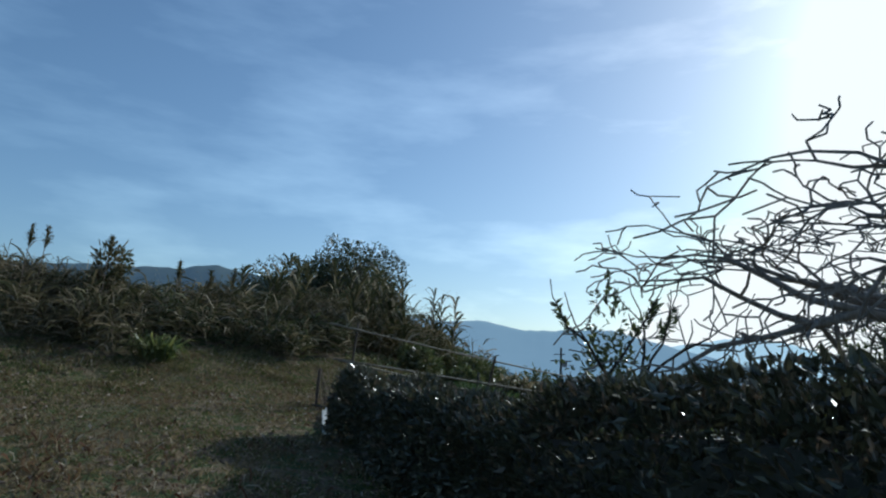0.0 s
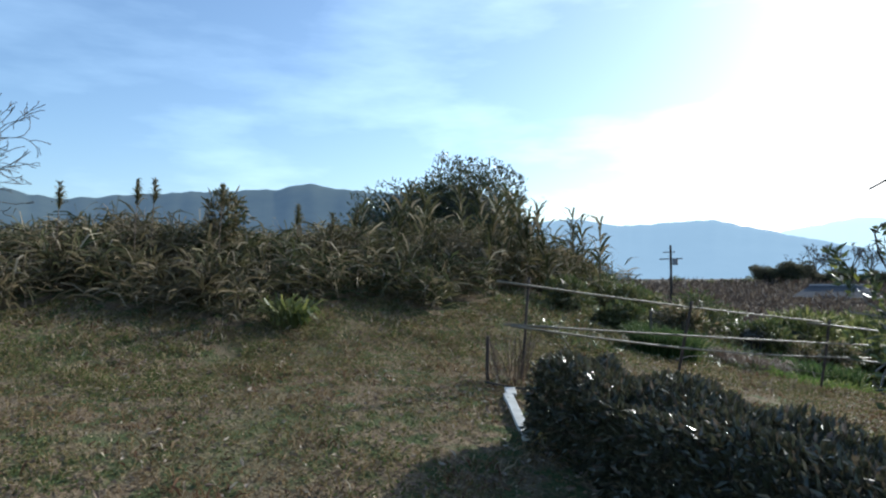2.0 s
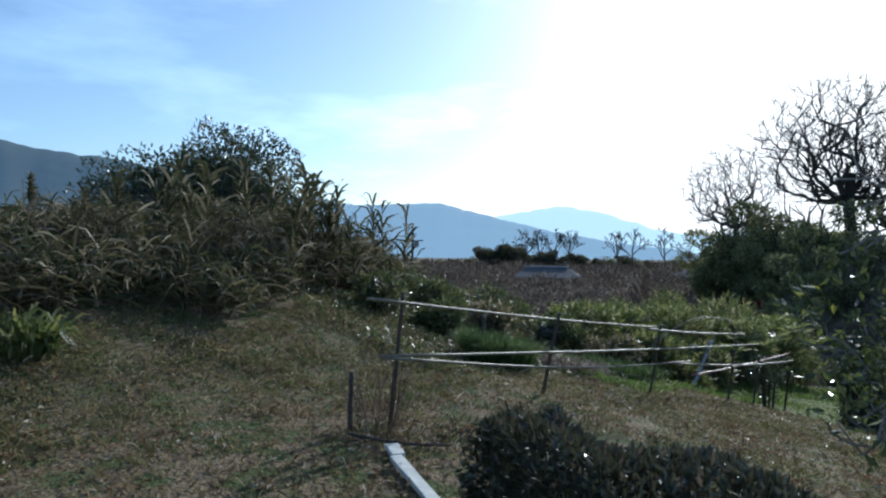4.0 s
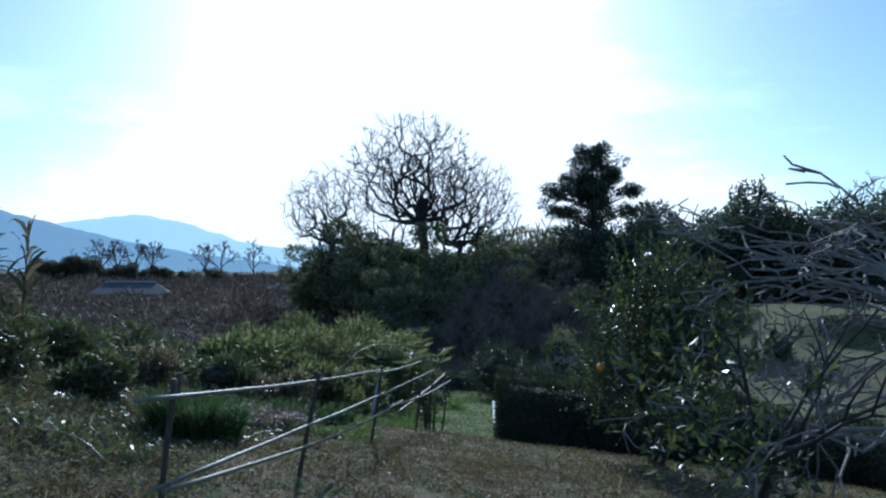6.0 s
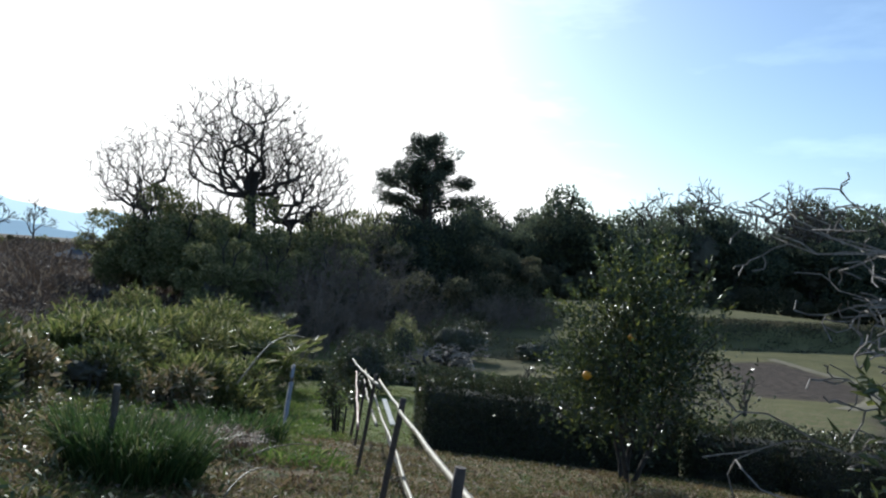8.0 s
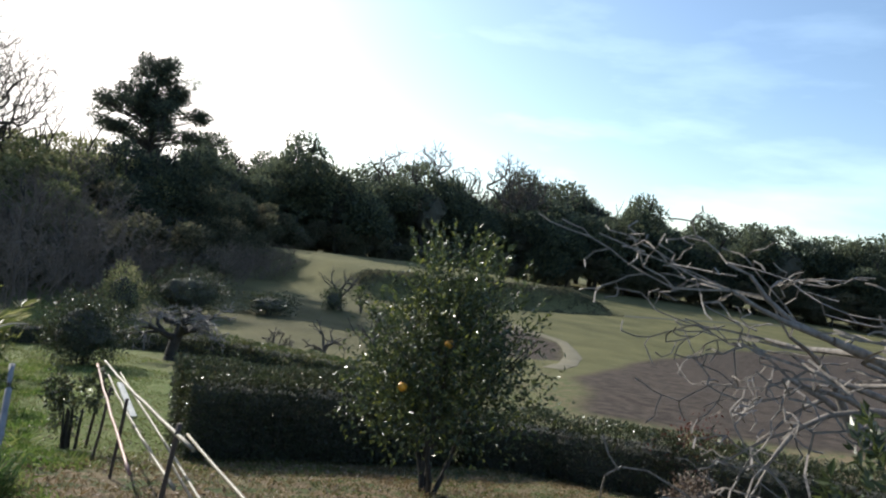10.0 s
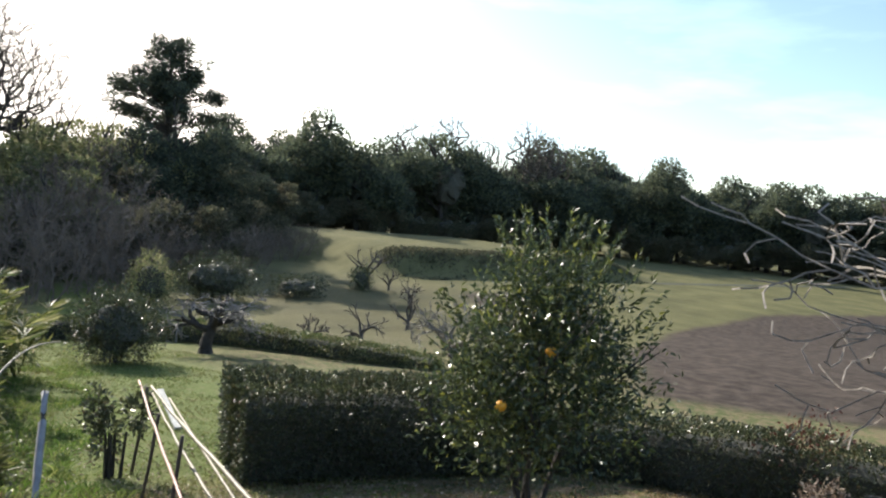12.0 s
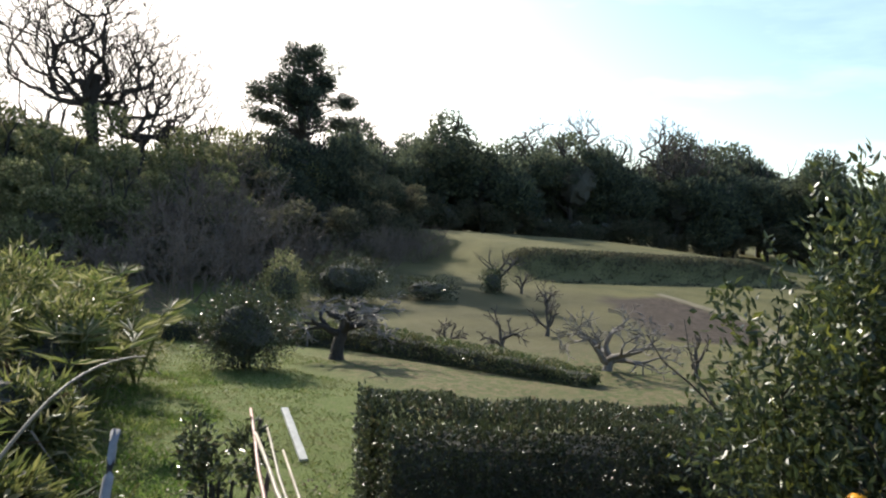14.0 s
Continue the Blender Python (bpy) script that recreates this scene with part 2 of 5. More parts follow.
M_WHITE = solid("weathered_white_board", (0.38, 0.37, 0.33), (0.62, 0.61, 0.56), 12, 0.6, 0.3)
M_GREYWOOD = solid("grey_wood", (0.2, 0.2, 0.21), (0.36, 0.36, 0.37), 10, 0.8, 0.4, 0, (1, 1, 0.2))
M_ORANGE = solid("citrus_peel", (0.75, 0.3, 0.02), (0.85, 0.4, 0.03), 90, 0.4, 0.25)
M_ROOF = solid("grey_roof_tiles", (0.055, 0.058, 0.065), (0.1, 0.1, 0.105), 3, 0.9, 0.5)
M_PLASTER = solid("house_plaster", (0.16, 0.15, 0.135), (0.25, 0.235, 0.21), 2, 0.9, 0.2)
# ridge haze is painted: blue emission, paler and stronger with distance
M_HILL_A = painted_haze_mat("near_hills", (0.03, 0.04, 0.03), (0.06, 0.07, 0.05), (0.10, 0.16, 0.26), 0.42, 0.006)
M_HILL_B = painted_haze_mat("far_hills", (0.04, 0.05, 0.05), (0.06, 0.07, 0.07), (0.24, 0.36, 0.50), 0.75, 0.004)
M_HILL_C = painted_haze_mat("farthest_hills", (0.05, 0.06, 0.06), (0.06, 0.07, 0.07), (0.45, 0.60, 0.72), 0.95, 0.004)

# ---- the lie of the land ----
FENCE_O, FENCE_D = (-1.28, 3.47), (0.379, 0.925)      # the fence's first post and its run
FALL = ((-60, 0.5), (-15, 0.2), (-6, 0.08), (0, 0.1), (1.8, 0.04), (4, -0.29), (6.5, -0.72), (9, -1.32), (15, -2.0), (21, -2.85), (28, -3.7), (40, -4.2), (80, -4.2))


def step(a, b, v):
    u = np.clip((v - a) / (b - a), 0, 1)
    return u * u * (3 - 2 * u)


def along(x, y):
    rx, ry = x - FENCE_O[0], y - FENCE_O[1]
    return rx * FENCE_D[0] + ry * FENCE_D[1], rx * FENCE_D[1] - ry * FENCE_D[0]


def lie(x, y):
    """Height of the ground (arrays or numbers)."""
    x, y = np.asarray(x, float), np.asarray(y, float)
    s, d = along(x, y)
    z = np.interp(s, [a for a, b in FALL], [b for a, b in FALL])
    fade = np.clip(1 - np.maximum(0, s - 3) / 20, 0, 1)
    z = z - 0.11 * np.clip(d, -5, 8) * fade + 0.16 * np.clip(-d - 1.5, 0, 3) * fade
    r = np.hypot(x, y)
    az = np.degrees(np.arctan2(x, y))
    far_z = -2.2 - 2.0 * step(0, 18, az)
    far = step(22, 62, r)
    z = z * (1 - far) + far_z * far
    # grassed terrace below the wood, with a steep front bank
    mu, mw = (x - 39) * 0.973 - (y - 42) * 0.23, (x - 39) * 0.23 + (y - 42) * 0.973
    z = z + 2.3 * step(0, 4.0, mw) * step(-3, 4, mu) * (1 - step(30, 42, mu)) * (1 - step(24, 46, mw))
    return z + 0.02 * np.sin(x * 1.7 + y * 0.6) * np.cos(y * 1.3 - x * 0.4)


def gz(x, y):
    return float(lie(x, y))


def link_mesh(name, verts, faces, mat, parent=None, label="", smooth=False):
    me = bpy.data.meshes.new(name)
    me.from_pydata(np.asarray(verts).tolist(), [], faces if isinstance(faces, list) else faces.tolist())
    me.materials.append(mat)
    if smooth:
        me.polygons.foreach_set("use_smooth", [True] * len(me.polygons))
    ob = new(name, me)
    if parent is not None:
        ob.parent = parent
    if label:
        ob["label"] = label
    if name in MANY:
        ob["kind"] = "stuff"
    return ob


MANY = ("foliage", "crown", "needles", "leaves", "stalks", "stem_growth", "branchwork", "grass_growth", "filler_core")


def thing(name, label, category, place=(0, 0, 0), group="", kind=""):
    e = new(name)
    e.location = place
    return tagged(e, label, category, group, kind)


def part(name, bm, mat, parent, label=""):
    me = bpy.data.meshes.new(name)
    bm.to_mesh(me)
    bm.free()
    me.materials.append(mat)
    ob = new(name, me)
    ob.parent = parent
    if label:
        ob["label"] = label
    return ob


def unit(v):
    return v / np.maximum(np.linalg.norm(v, axis=-1, keepdims=True), 1e-9)


def leaf_cards(P, D, L, W, fold=0.25):
    """Folded pointed leaves at P along D: vertices and faces."""
    n = len(P)
    L, W = np.broadcast_to(L, n)[:, None], np.broadcast_to(W, n)[:, None]
    S = unit(np.cross(D, rng.normal(size=(n, 3))))
    N = np.cross(S, D)
    v = np.stack([P, P + D * L * 0.45 + S * W / 2 + N * W * fold, P + D * L, P + D * L * 0.45 - S * W / 2 + N * W * fold], 1).reshape(-1, 3)
    f = np.arange(n * 4).reshape(n, 4)
    return v, f


def blade_cards(P, D, L, W, droop):
    """Long leaves that bow over: three lengths each."""
    n = len(P)
    L, W, droop = (np.broadcast_to(a, n)[:, None] for a in (L, W, droop))
    S = unit(np.cross(D, rng.normal(size=(n, 3))))
    H = D.copy()
    H[:, 2] = 0
    H = unit(H + 1e-3)
    down = np.array((0, 0, -1.0))
    p1 = P + D * L * 0.45
    p2 = P + D * L * 0.78 + (H * 0.15 + down * 0.22) * L * droop
    p3 = P + D * L * 0.95 + (H * 0.32 + down * 0.62) * L * droop
    v = np.stack([P - S * W * 0.35, P + S * W * 0.35, p1 + S * W / 2, p1 - S * W / 2, p2 + S * W * 0.4, p2 - S * W * 0.4, p3], 1).reshape(-1, 3)
    b = (np.arange(n) * 7)[:, None]
    q = np.concatenate([b + np.array([[0, 1, 2, 3]]), b + np.array([[3, 2, 4, 5]])], 0)
    t = b + np.array([[5, 4, 6]])
    return v, q.tolist() + t.tolist()


def ball_dirs(n):
    return unit(rng.normal(size=(n, 3)))


def lumps(dirs, seed, amount=0.25, scale=2.2):
    """Uneven radius for a crown, direction by direction."""
    k = np.array([noise.noise(Vector(d) * scale + Vector((seed * 7.3, seed * 1.9, 0))) for d in dirs])
    k2 = np.array([noise.noise(Vector(d) * scale * 2.7 + Vector((seed * 3.3, 5.1, seed))) for d in dirs])
    return 1 + amount * (k + 0.6 * k2) * 1.6


def crown(radii, n, L, W, seed, amount=0.25, depth=0.35, scale=2.2, flat=0.0):
    """Leaves of one lumpy crown about the origin."""
    d = ball_dirs(n)
    r = lumps(d, seed, amount, scale) * (1 - depth * rng.random(n) ** 1.6)
    P = d * r[:, None] * np.array(radii)
    D = unit(d + 0.9 * rng.normal(size=(n, 3)) + np.array((0, 0, 0.25 - flat)))
    return leaf_cards(P, D, L * rng.uniform(0.65, 1.3, n), W * rng.uniform(0.7, 1.2, n))


# lumpy solid added inside a crown to stop the view through its leaves
def core_mesh(radii, seed, shrink=0.72):
    bm = bmesh.new()
    bmesh.ops.create_icosphere(bm, subdivisions=3, radius=1)
    for v in bm.verts:
        v.co = v.co * (shrink + 0.16 * noise.noise(v.co * 2.2 + Vector((seed, 0, seed))))
        v.co = Vector((v.co.x * radii[0], v.co.y * radii[1], v.co.z * radii[2]))
    return bm


def tubes(segments, sides=5):
    """Tapered limbs from (p, q, r_p, r_q) rows as one mesh's vertices and faces."""
    a = np.array([s[0] for s in segments], float)
    b = np.array([s[1] for s in segments], float)
    ra, rb = np.array([s[2] for s in segments]), np.array([s[3] for s in segments])
    d = unit(b - a)
    ref = np.where(np.abs(d[:, 2:3]) > 0.9, np.array([[1.0, 0, 0]]), np.array([[0, 0, 1.0]]))
    u = unit(np.cross(d, ref))
    w = np.cross(d, u)
    ang = np.arange(sides) * 2 * math.pi / sides
    ring = u[:, None] * np.cos(ang)[None, :, None] + w[:, None] * np.sin(ang)[None, :, None]
    va, vb = a[:, None] + ring * ra[:, None, None], b[:, None] + ring * rb[:, None, None]
    v = np.concatenate([va, vb], 1).reshape(-1, 3)
    base = (np.arange(len(a)) * 2 * sides)[:, None]
    k = np.arange(sides)
    k2 = (k + 1) % sides
    f = np.stack([base + k, base + k2, base + sides + k2, base + sides + k], -1).reshape(-1, 4)
    return v, f


def grow(segments, p, d, length, r, depth, rnd, spread=0.6, up=0.1, kids=3, steps=4, wander=0.18, shrink=0.68, tip=0.004):
    """A limb that wanders, thins and forks."""
    p, d = Vector(p), Vector(d).normalized()
    r_end = max(tip, r * 0.55)
    for i in range(steps):
        d = (d + Vector((rnd.gauss(0, wander), rnd.gauss(0, wander), rnd.gauss(0, wander) + up * 0.3))).normalized()
        q = p + d * (length / steps)
        r0, r1 = r + (r_end - r) * i / steps, r + (r_end - r) * (i + 1) / steps
        segments.append((tuple(p), tuple(q), r0, r1))
        p = q
        if depth > 0 and i >= 1:
            for _ in range(kids if i == steps - 1 else (1 if rnd.random() < 0.65 else 0)):
                side = Vector((rnd.gauss(0, 1), rnd.gauss(0, 1), rnd.gauss(0, 0.7) + up)).normalized()
                grow(segments, p, (d + side * spread * rnd.uniform(0.7, 1.4)).normalized(), length * shrink * rnd.uniform(0.7, 1.15),
                     max(tip, r1 * 0.76), depth - 1, rnd, spread, up, kids, max(3, steps - 1), wander * 1.15, shrink, tip)


def pick(segments, r_min):
    thick = [s for s in segments if s[2] >= r_min]
    thin = [s for s in segments if s[2] < r_min]
    return thick, thin


# ---- ground ----
def ground_sheet():
    t = np.linspace(-1, 1, 521)
    g = np.sign(t) * (np.abs(t) * 16 + 4200 * np.abs(t) ** 7.5)
    X, Y = np.meshgrid(g + 2, g + 8, indexing="ij")
    Z = lie(X, Y)
    n = len(t)
    v = np.stack([X, Y, Z], -1).reshape(-1, 3)
    i = np.arange(n * n).reshape(n, n)
    f = np.stack([i[:-1, :-1], i[1:, :-1], i[1:, 1:], i[:-1, 1:]], -1).reshape(-1, 4)
    ob = link_mesh("ground", v, f, M_GROUND, smooth=True)
    tagged(ob, "uneven ground of dry and green grass, fields and scrub", "ground", kind="structure")
    x, y = v[:, 0], v[:, 1]
    s, d = along(x, y)
    r, az = np.hypot(x, y), np.degrees(np.arctan2(x, y))
    wob = 0.5 * np.sin(x * 0.9) + 0.5 * np.cos(y * 0.8 + x * 0.3)
    lawn = step(7.0, 9.5, s + wob * 0.6) * step(-2.2, -0.8, d + wob * 0.3) * (1 - step(40, 60, r)) * (1 - 0.75 * step(1.0, 4.5, d + wob * 0.6))
    meadow = step(25, 33, r) * step(18, 26, az)

    def plot(corners):
        """How far inside a field with soft edges each place lies."""
        inside = np.ones_like(x)
        for (ax, ay), (bx, by) in zip(corners, corners[1:] + corners[:1]):
            side = ((x - ax) * (by - ay) - (y - ay) * (bx - ax)) / math.hypot(bx - ax, by - ay)
            inside = inside * step(-0.5, 0.5, side + 0.2 * wob)
        return inside

    soil = 0.3 * step(23, 29, r) * (1 - step(50, 60, r)) * step(28, 33, az) * (1 - step(47, 52, az))
    soil = np.maximum(soil, plot([(38.9, 34.4), (45.6, 33.0), (40.2, 24.1), (32.0, 19.8), (27.0, 22.3)]))
    soil = np.maximum(soil, plot([(15.0, 11.0), (24.0, 15.4), (40.0, 18.5), (60.0, 17.9), (86.0, 8.8), (40.0, -9.0), (17.0, 3.0)]))
    scrub = step(13, 17, r) * (1 - step(6, 11, az - 0.0 * r)) * step(-75, -45, az)
    scrub = np.maximum(scrub, step(110, 140, r) * step(15, 5, az))
    for name, val in (("lawn", lawn), ("meadow", meadow), ("soil", soil), ("scrub", scrub)):
        a = ob.data.attributes.new(name, "FLOAT", "POINT")
        a.data.foreach_set("value", val.astype(np.float32))
    return ob


ground_sheet()


def lying(name, label, category, left, right, mat, across, rows, lift=0.07):
    """A strip of ground between two edges, following the land."""
    left, right = np.array(left, float), np.array(right, float)
    q = np.linspace(0, 1, rows)
    k = np.linspace(0, 1, len(left))
    a = np.stack([np.interp(q, k, left[:, i]) for i in (0, 1)], -1)
    b = np.stack([np.interp(q, k, right[:, i]) for i in (0, 1)], -1)
    u = np.linspace(0, 1, across)[None, :, None]
    p = a[:, None] * (1 - u) + b[:, None] * u
    p = p + 0.1 * np.sin(p[..., ::-1] * 0.8)
    edge = np.minimum(1, 12 * np.minimum(u[..., 0], 1 - u[..., 0])) * np.minimum(1, 12 * np.minimum(q, 1 - q))[:, None]
    z = lie(p[..., 0], p[..., 1]) + lift * (0.3 + 0.7 * edge)
    v = np.concatenate([p, z[..., None]], -1).reshape(-1, 3)
    i = np.arange(rows * across).reshape(rows, across)
    f = np.stack([i[:-1, :-1], i[:-1, 1:], i[1:, 1:], i[1:, :-1]], -1).reshape(-1, 4)
    return tagged(link_mesh(name, v, f, mat, smooth=True), label, category, kind="structure")


lying("ground_track", "pale dry-grass track between the tilled patches", "track", [(47.2, 34.6), (41.4, 24.2), (34.5, 19.9), (25.5, 16.7)], [(46.0, 34.6), (40.4, 24.6), (33.9, 20.7), (25.0, 17.6)], M_PATH, 5, 60)
lying("ground_ditch", "narrow dark ditch across the far meadow", "ditch", [(74, 34.2), (100, 28), (132, 21)], [(73.8, 32.9), (99.8, 26.6), (131.8, 19.4)], M_DITCH, 4, 40)


# ---- far hills ----
def hills(name, label, dist, profile, mat, seed):
    az = np.arange(profile[0][0], profile[-1][0] + 0.01, 0.35)
    el = np.interp(az, [a for a, e in profile], [e for a, e in profile])
    rough = np.array([noise.noise(Vector((a * 0.9, seed, 0))) * 0.16 + noise.noise(Vector((a * 3.1, seed, 4))) * 0.07 for a in az])
    el = el + rough * np.clip(el, 0.2, 1)
    rows = 10
    v = []
    for k in range(rows):
        u = k / (rows - 1)
        rr = dist * (0.72 + 0.28 * u)
        h = np.tan(np.radians(el)) * dist * (u ** 1.25)
        crease = np.array([noise.noise(Vector((a * 0.55, seed + u * 2.5, 9))) for a in az]) * 30 * u * (1 - u) * 3
        v.append(np.stack([np.sin(np.radians(az)) * (rr + crease), np.cos(np.radians(az)) * (rr + crease), h - 12 * (1 - u) + crease * 0.35 * (1 - u)], -1))
    back = v[-1] * np.array((1.15, 1.15, 0)) + np.array((0, 0, -10))
    v = np.array(v + [back])
    m = len(az)
    i = np.arange((rows + 1) * m).reshape(rows + 1, m)
    f = np.stack([i[:-1, :-1], i[:-1, 1:], i[1:, 1:], i[1:, :-1]], -1).reshape(-1, 4)
    return tagged(link_mesh(name, v.reshape(-1, 3), f, mat, smooth=True), label, "mountain", kind="structure")


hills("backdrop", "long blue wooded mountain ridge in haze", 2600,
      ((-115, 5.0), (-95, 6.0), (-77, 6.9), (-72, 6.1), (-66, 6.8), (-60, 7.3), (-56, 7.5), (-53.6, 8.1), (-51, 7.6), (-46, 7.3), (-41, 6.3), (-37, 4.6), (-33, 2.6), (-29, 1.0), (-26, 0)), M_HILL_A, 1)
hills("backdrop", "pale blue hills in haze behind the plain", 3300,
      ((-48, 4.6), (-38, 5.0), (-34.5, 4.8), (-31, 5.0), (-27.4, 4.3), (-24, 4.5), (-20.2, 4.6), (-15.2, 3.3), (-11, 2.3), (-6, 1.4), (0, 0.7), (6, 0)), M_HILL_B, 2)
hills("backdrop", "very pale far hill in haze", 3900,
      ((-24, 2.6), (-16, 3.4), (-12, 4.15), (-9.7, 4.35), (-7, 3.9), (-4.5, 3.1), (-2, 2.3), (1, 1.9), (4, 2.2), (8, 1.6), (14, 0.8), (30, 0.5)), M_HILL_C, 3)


# ---- hedges ----
def hedge(label, line, width, height, leaf, per_m2, mat, seed, lift=0.05, waver=0.08, group="clipped hedges", rise=None):
    """A clipped hedge along a line: leaves over an added dark solid core, on short stems."""
    line = np.array(line, float)
    seg = np.linalg.norm(np.diff(line, axis=0), axis=1)
    cum = np.concatenate([[0], np.cumsum(seg)])
    total = cum[-1]
    top = thing("hedge", label, "hedge", (0, 0, 0), group)

    def at(u):
        x, y = np.interp(u, cum, line[:, 0]), np.interp(u, cum, line[:, 1])
        e = 0.05
        tx = np.interp(u + e, cum, line[:, 0]) - np.interp(u - e, cum, line[:, 0])
        ty = np.interp(u + e, cum, line[:, 1]) - np.interp(u - e, cum, line[:, 1])
        k = np.hypot(tx, ty) + 1e-9
        return x, y, tx / k, ty / k

    def prof(a):
        # across the section: 0..1 runs up one side, over the top and down the other, with rounded shoulders
        a = np.asarray(a, float)
        side = height / (2 * height + width)
        cx = np.where(a < side, 1.0, np.where(a > 1 - side, -1.0, 1 - 2 * (a - side) / (1 - 2 * side)))
        cz = np.where(a < side, -1 + 2 * a / side, np.where(a > 1 - side, -1 + 2 * (1 - a) / side, 1.0))
        m = np.clip(np.minimum(np.abs(cx), np.maximum(cz, 0)), 0, 1)
        k = 1 - 0.13 * m ** 4
        return cx * k, cz * k

    area = total * (width + 2 * height) + 2 * width * height
    n = int(area * per_m2)
    u = rng.uniform(-0.02, total + 0.02, n)
    ca, cz = prof(rng.uniform(0, 1, n))
    inset = 1 - 0.30 * rng.random(n) ** 2
    ends = rng.random(n) < width * height * 2 / area
    u[ends] = np.where(rng.random(ends.sum()) < 0.5, 0, total) + rng.normal(0, 0.05, ends.sum())
    ca[ends] = rng.uniform(-1, 1, ends.sum())
    cz[ends] = rng.uniform(-1, 1, ends.sum())
    x, y, tx, ty = at(u)
    wob = np.array([noise.noise(Vector((a * 1.3, b * 1.6, c + seed))) for a, b, c in zip(u, ca, cz)]) * waver * 2
    off = ca * (width / 2) * inset + ca * wob
    tall = np.interp(u, cum, rise if rise is not None else [1] * len(cum))
    hz = (0.5 + 0.5 * cz * inset) * height * tall + np.maximum(cz, 0) * wob * 0.8
    px, py = x + ty * off, y - tx * off
    P = np.stack([px, py, lie(x, y) + lift + hz], -1)
    out = np.stack([ty * ca, -tx * ca, cz * 0.9], -1)
    D = unit(unit(out) + 0.8 * rng.normal(size=(n, 3)) + np.array((0, 0, 0.35)))
    v, f = leaf_cards(P, D, leaf * rng.uniform(0.6, 1.35, n), leaf * 0.45 * rng.uniform(0.7, 1.2, n))
    link_mesh("foliage", v, f, mat, top)
    # inside: closed core added so the hedge can't be seen through
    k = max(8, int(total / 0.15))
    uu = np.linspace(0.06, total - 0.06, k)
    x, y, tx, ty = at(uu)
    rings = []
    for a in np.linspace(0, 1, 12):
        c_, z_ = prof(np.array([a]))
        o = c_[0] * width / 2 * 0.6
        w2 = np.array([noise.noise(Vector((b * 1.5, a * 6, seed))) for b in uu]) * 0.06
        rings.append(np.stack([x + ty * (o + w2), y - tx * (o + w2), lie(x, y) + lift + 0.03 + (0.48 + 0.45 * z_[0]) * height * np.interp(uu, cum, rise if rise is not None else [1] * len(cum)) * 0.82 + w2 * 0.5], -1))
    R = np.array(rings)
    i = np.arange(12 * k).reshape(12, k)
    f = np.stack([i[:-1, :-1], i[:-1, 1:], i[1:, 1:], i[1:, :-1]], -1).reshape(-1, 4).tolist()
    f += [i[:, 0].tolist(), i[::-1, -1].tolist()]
    link_mesh("filler_core", R.reshape(-1, 3), f, M_CORE, top)
    rnd = random.Random(seed)
    segs = []
    for _ in range(int(total * 5) + 3):
        q = rnd.uniform(0.05, total - 0.05)
        x, y, tx, ty = (float(a) for a in at(np.array(q)))
        o = rnd.uniform(-0.3, 0.3) * width
        b = Vector((x + ty * o, y - tx * o, gz(x, y) - 0.03))
        segs.append((tuple(b), tuple(b + Vector((rnd.gauss(0, .08), rnd.gauss(0, .08), height * 0.6))), 0.018, 0.009))
    v, f = tubes(segs, 5)
    link_mesh("stem_growth", v, f, M_DARKBARK, top)
    return top


hedge("low dark glossy-leaved hedge beside the dry lawn", [(-0.2, 2.6), (0.7, 2.0), (2.0, 1.17), (3.35, 0.45), (4.95, -0.42)], 0.74, 0.6, 0.055, 3400, M_HEDGE_OLD, 3, 0.0, 0.09, rise=[0.88, 0.93, 1.08, 1.75, 2.05])
hedge("square-clipped dark green hedge beside the lawn path", [(2.95, 11.3), (4.5, 10.65), (6.8, 9.8)], 1.3, 1.18, 0.05, 2400, M_HEDGE, 5, 0.0, 0.08)
hedge("long dark green hedge with a flat top", [(6.9, 9.5), (7.5, 8.2), (7.7, 6.4), (7.6, 4.2), (7.2, 1.5)], 0.9, 0.9, 0.055, 1400, M_HEDGE, 8, 0.0, 0.1)
hedge("low rounded tea hedge along the lawn's edge", [(5.0, 27.8), (8.0, 26.8), (10.4, 25.2), (11.5, 22.3), (12.2, 19.0), (13.2, 16.3)], 0.9, 0.7, 0.08, 600, M_SHRUB, 9, 0.0, 0.1, rise=[1, 1, 1, 0.95, 0.75, 0.4])


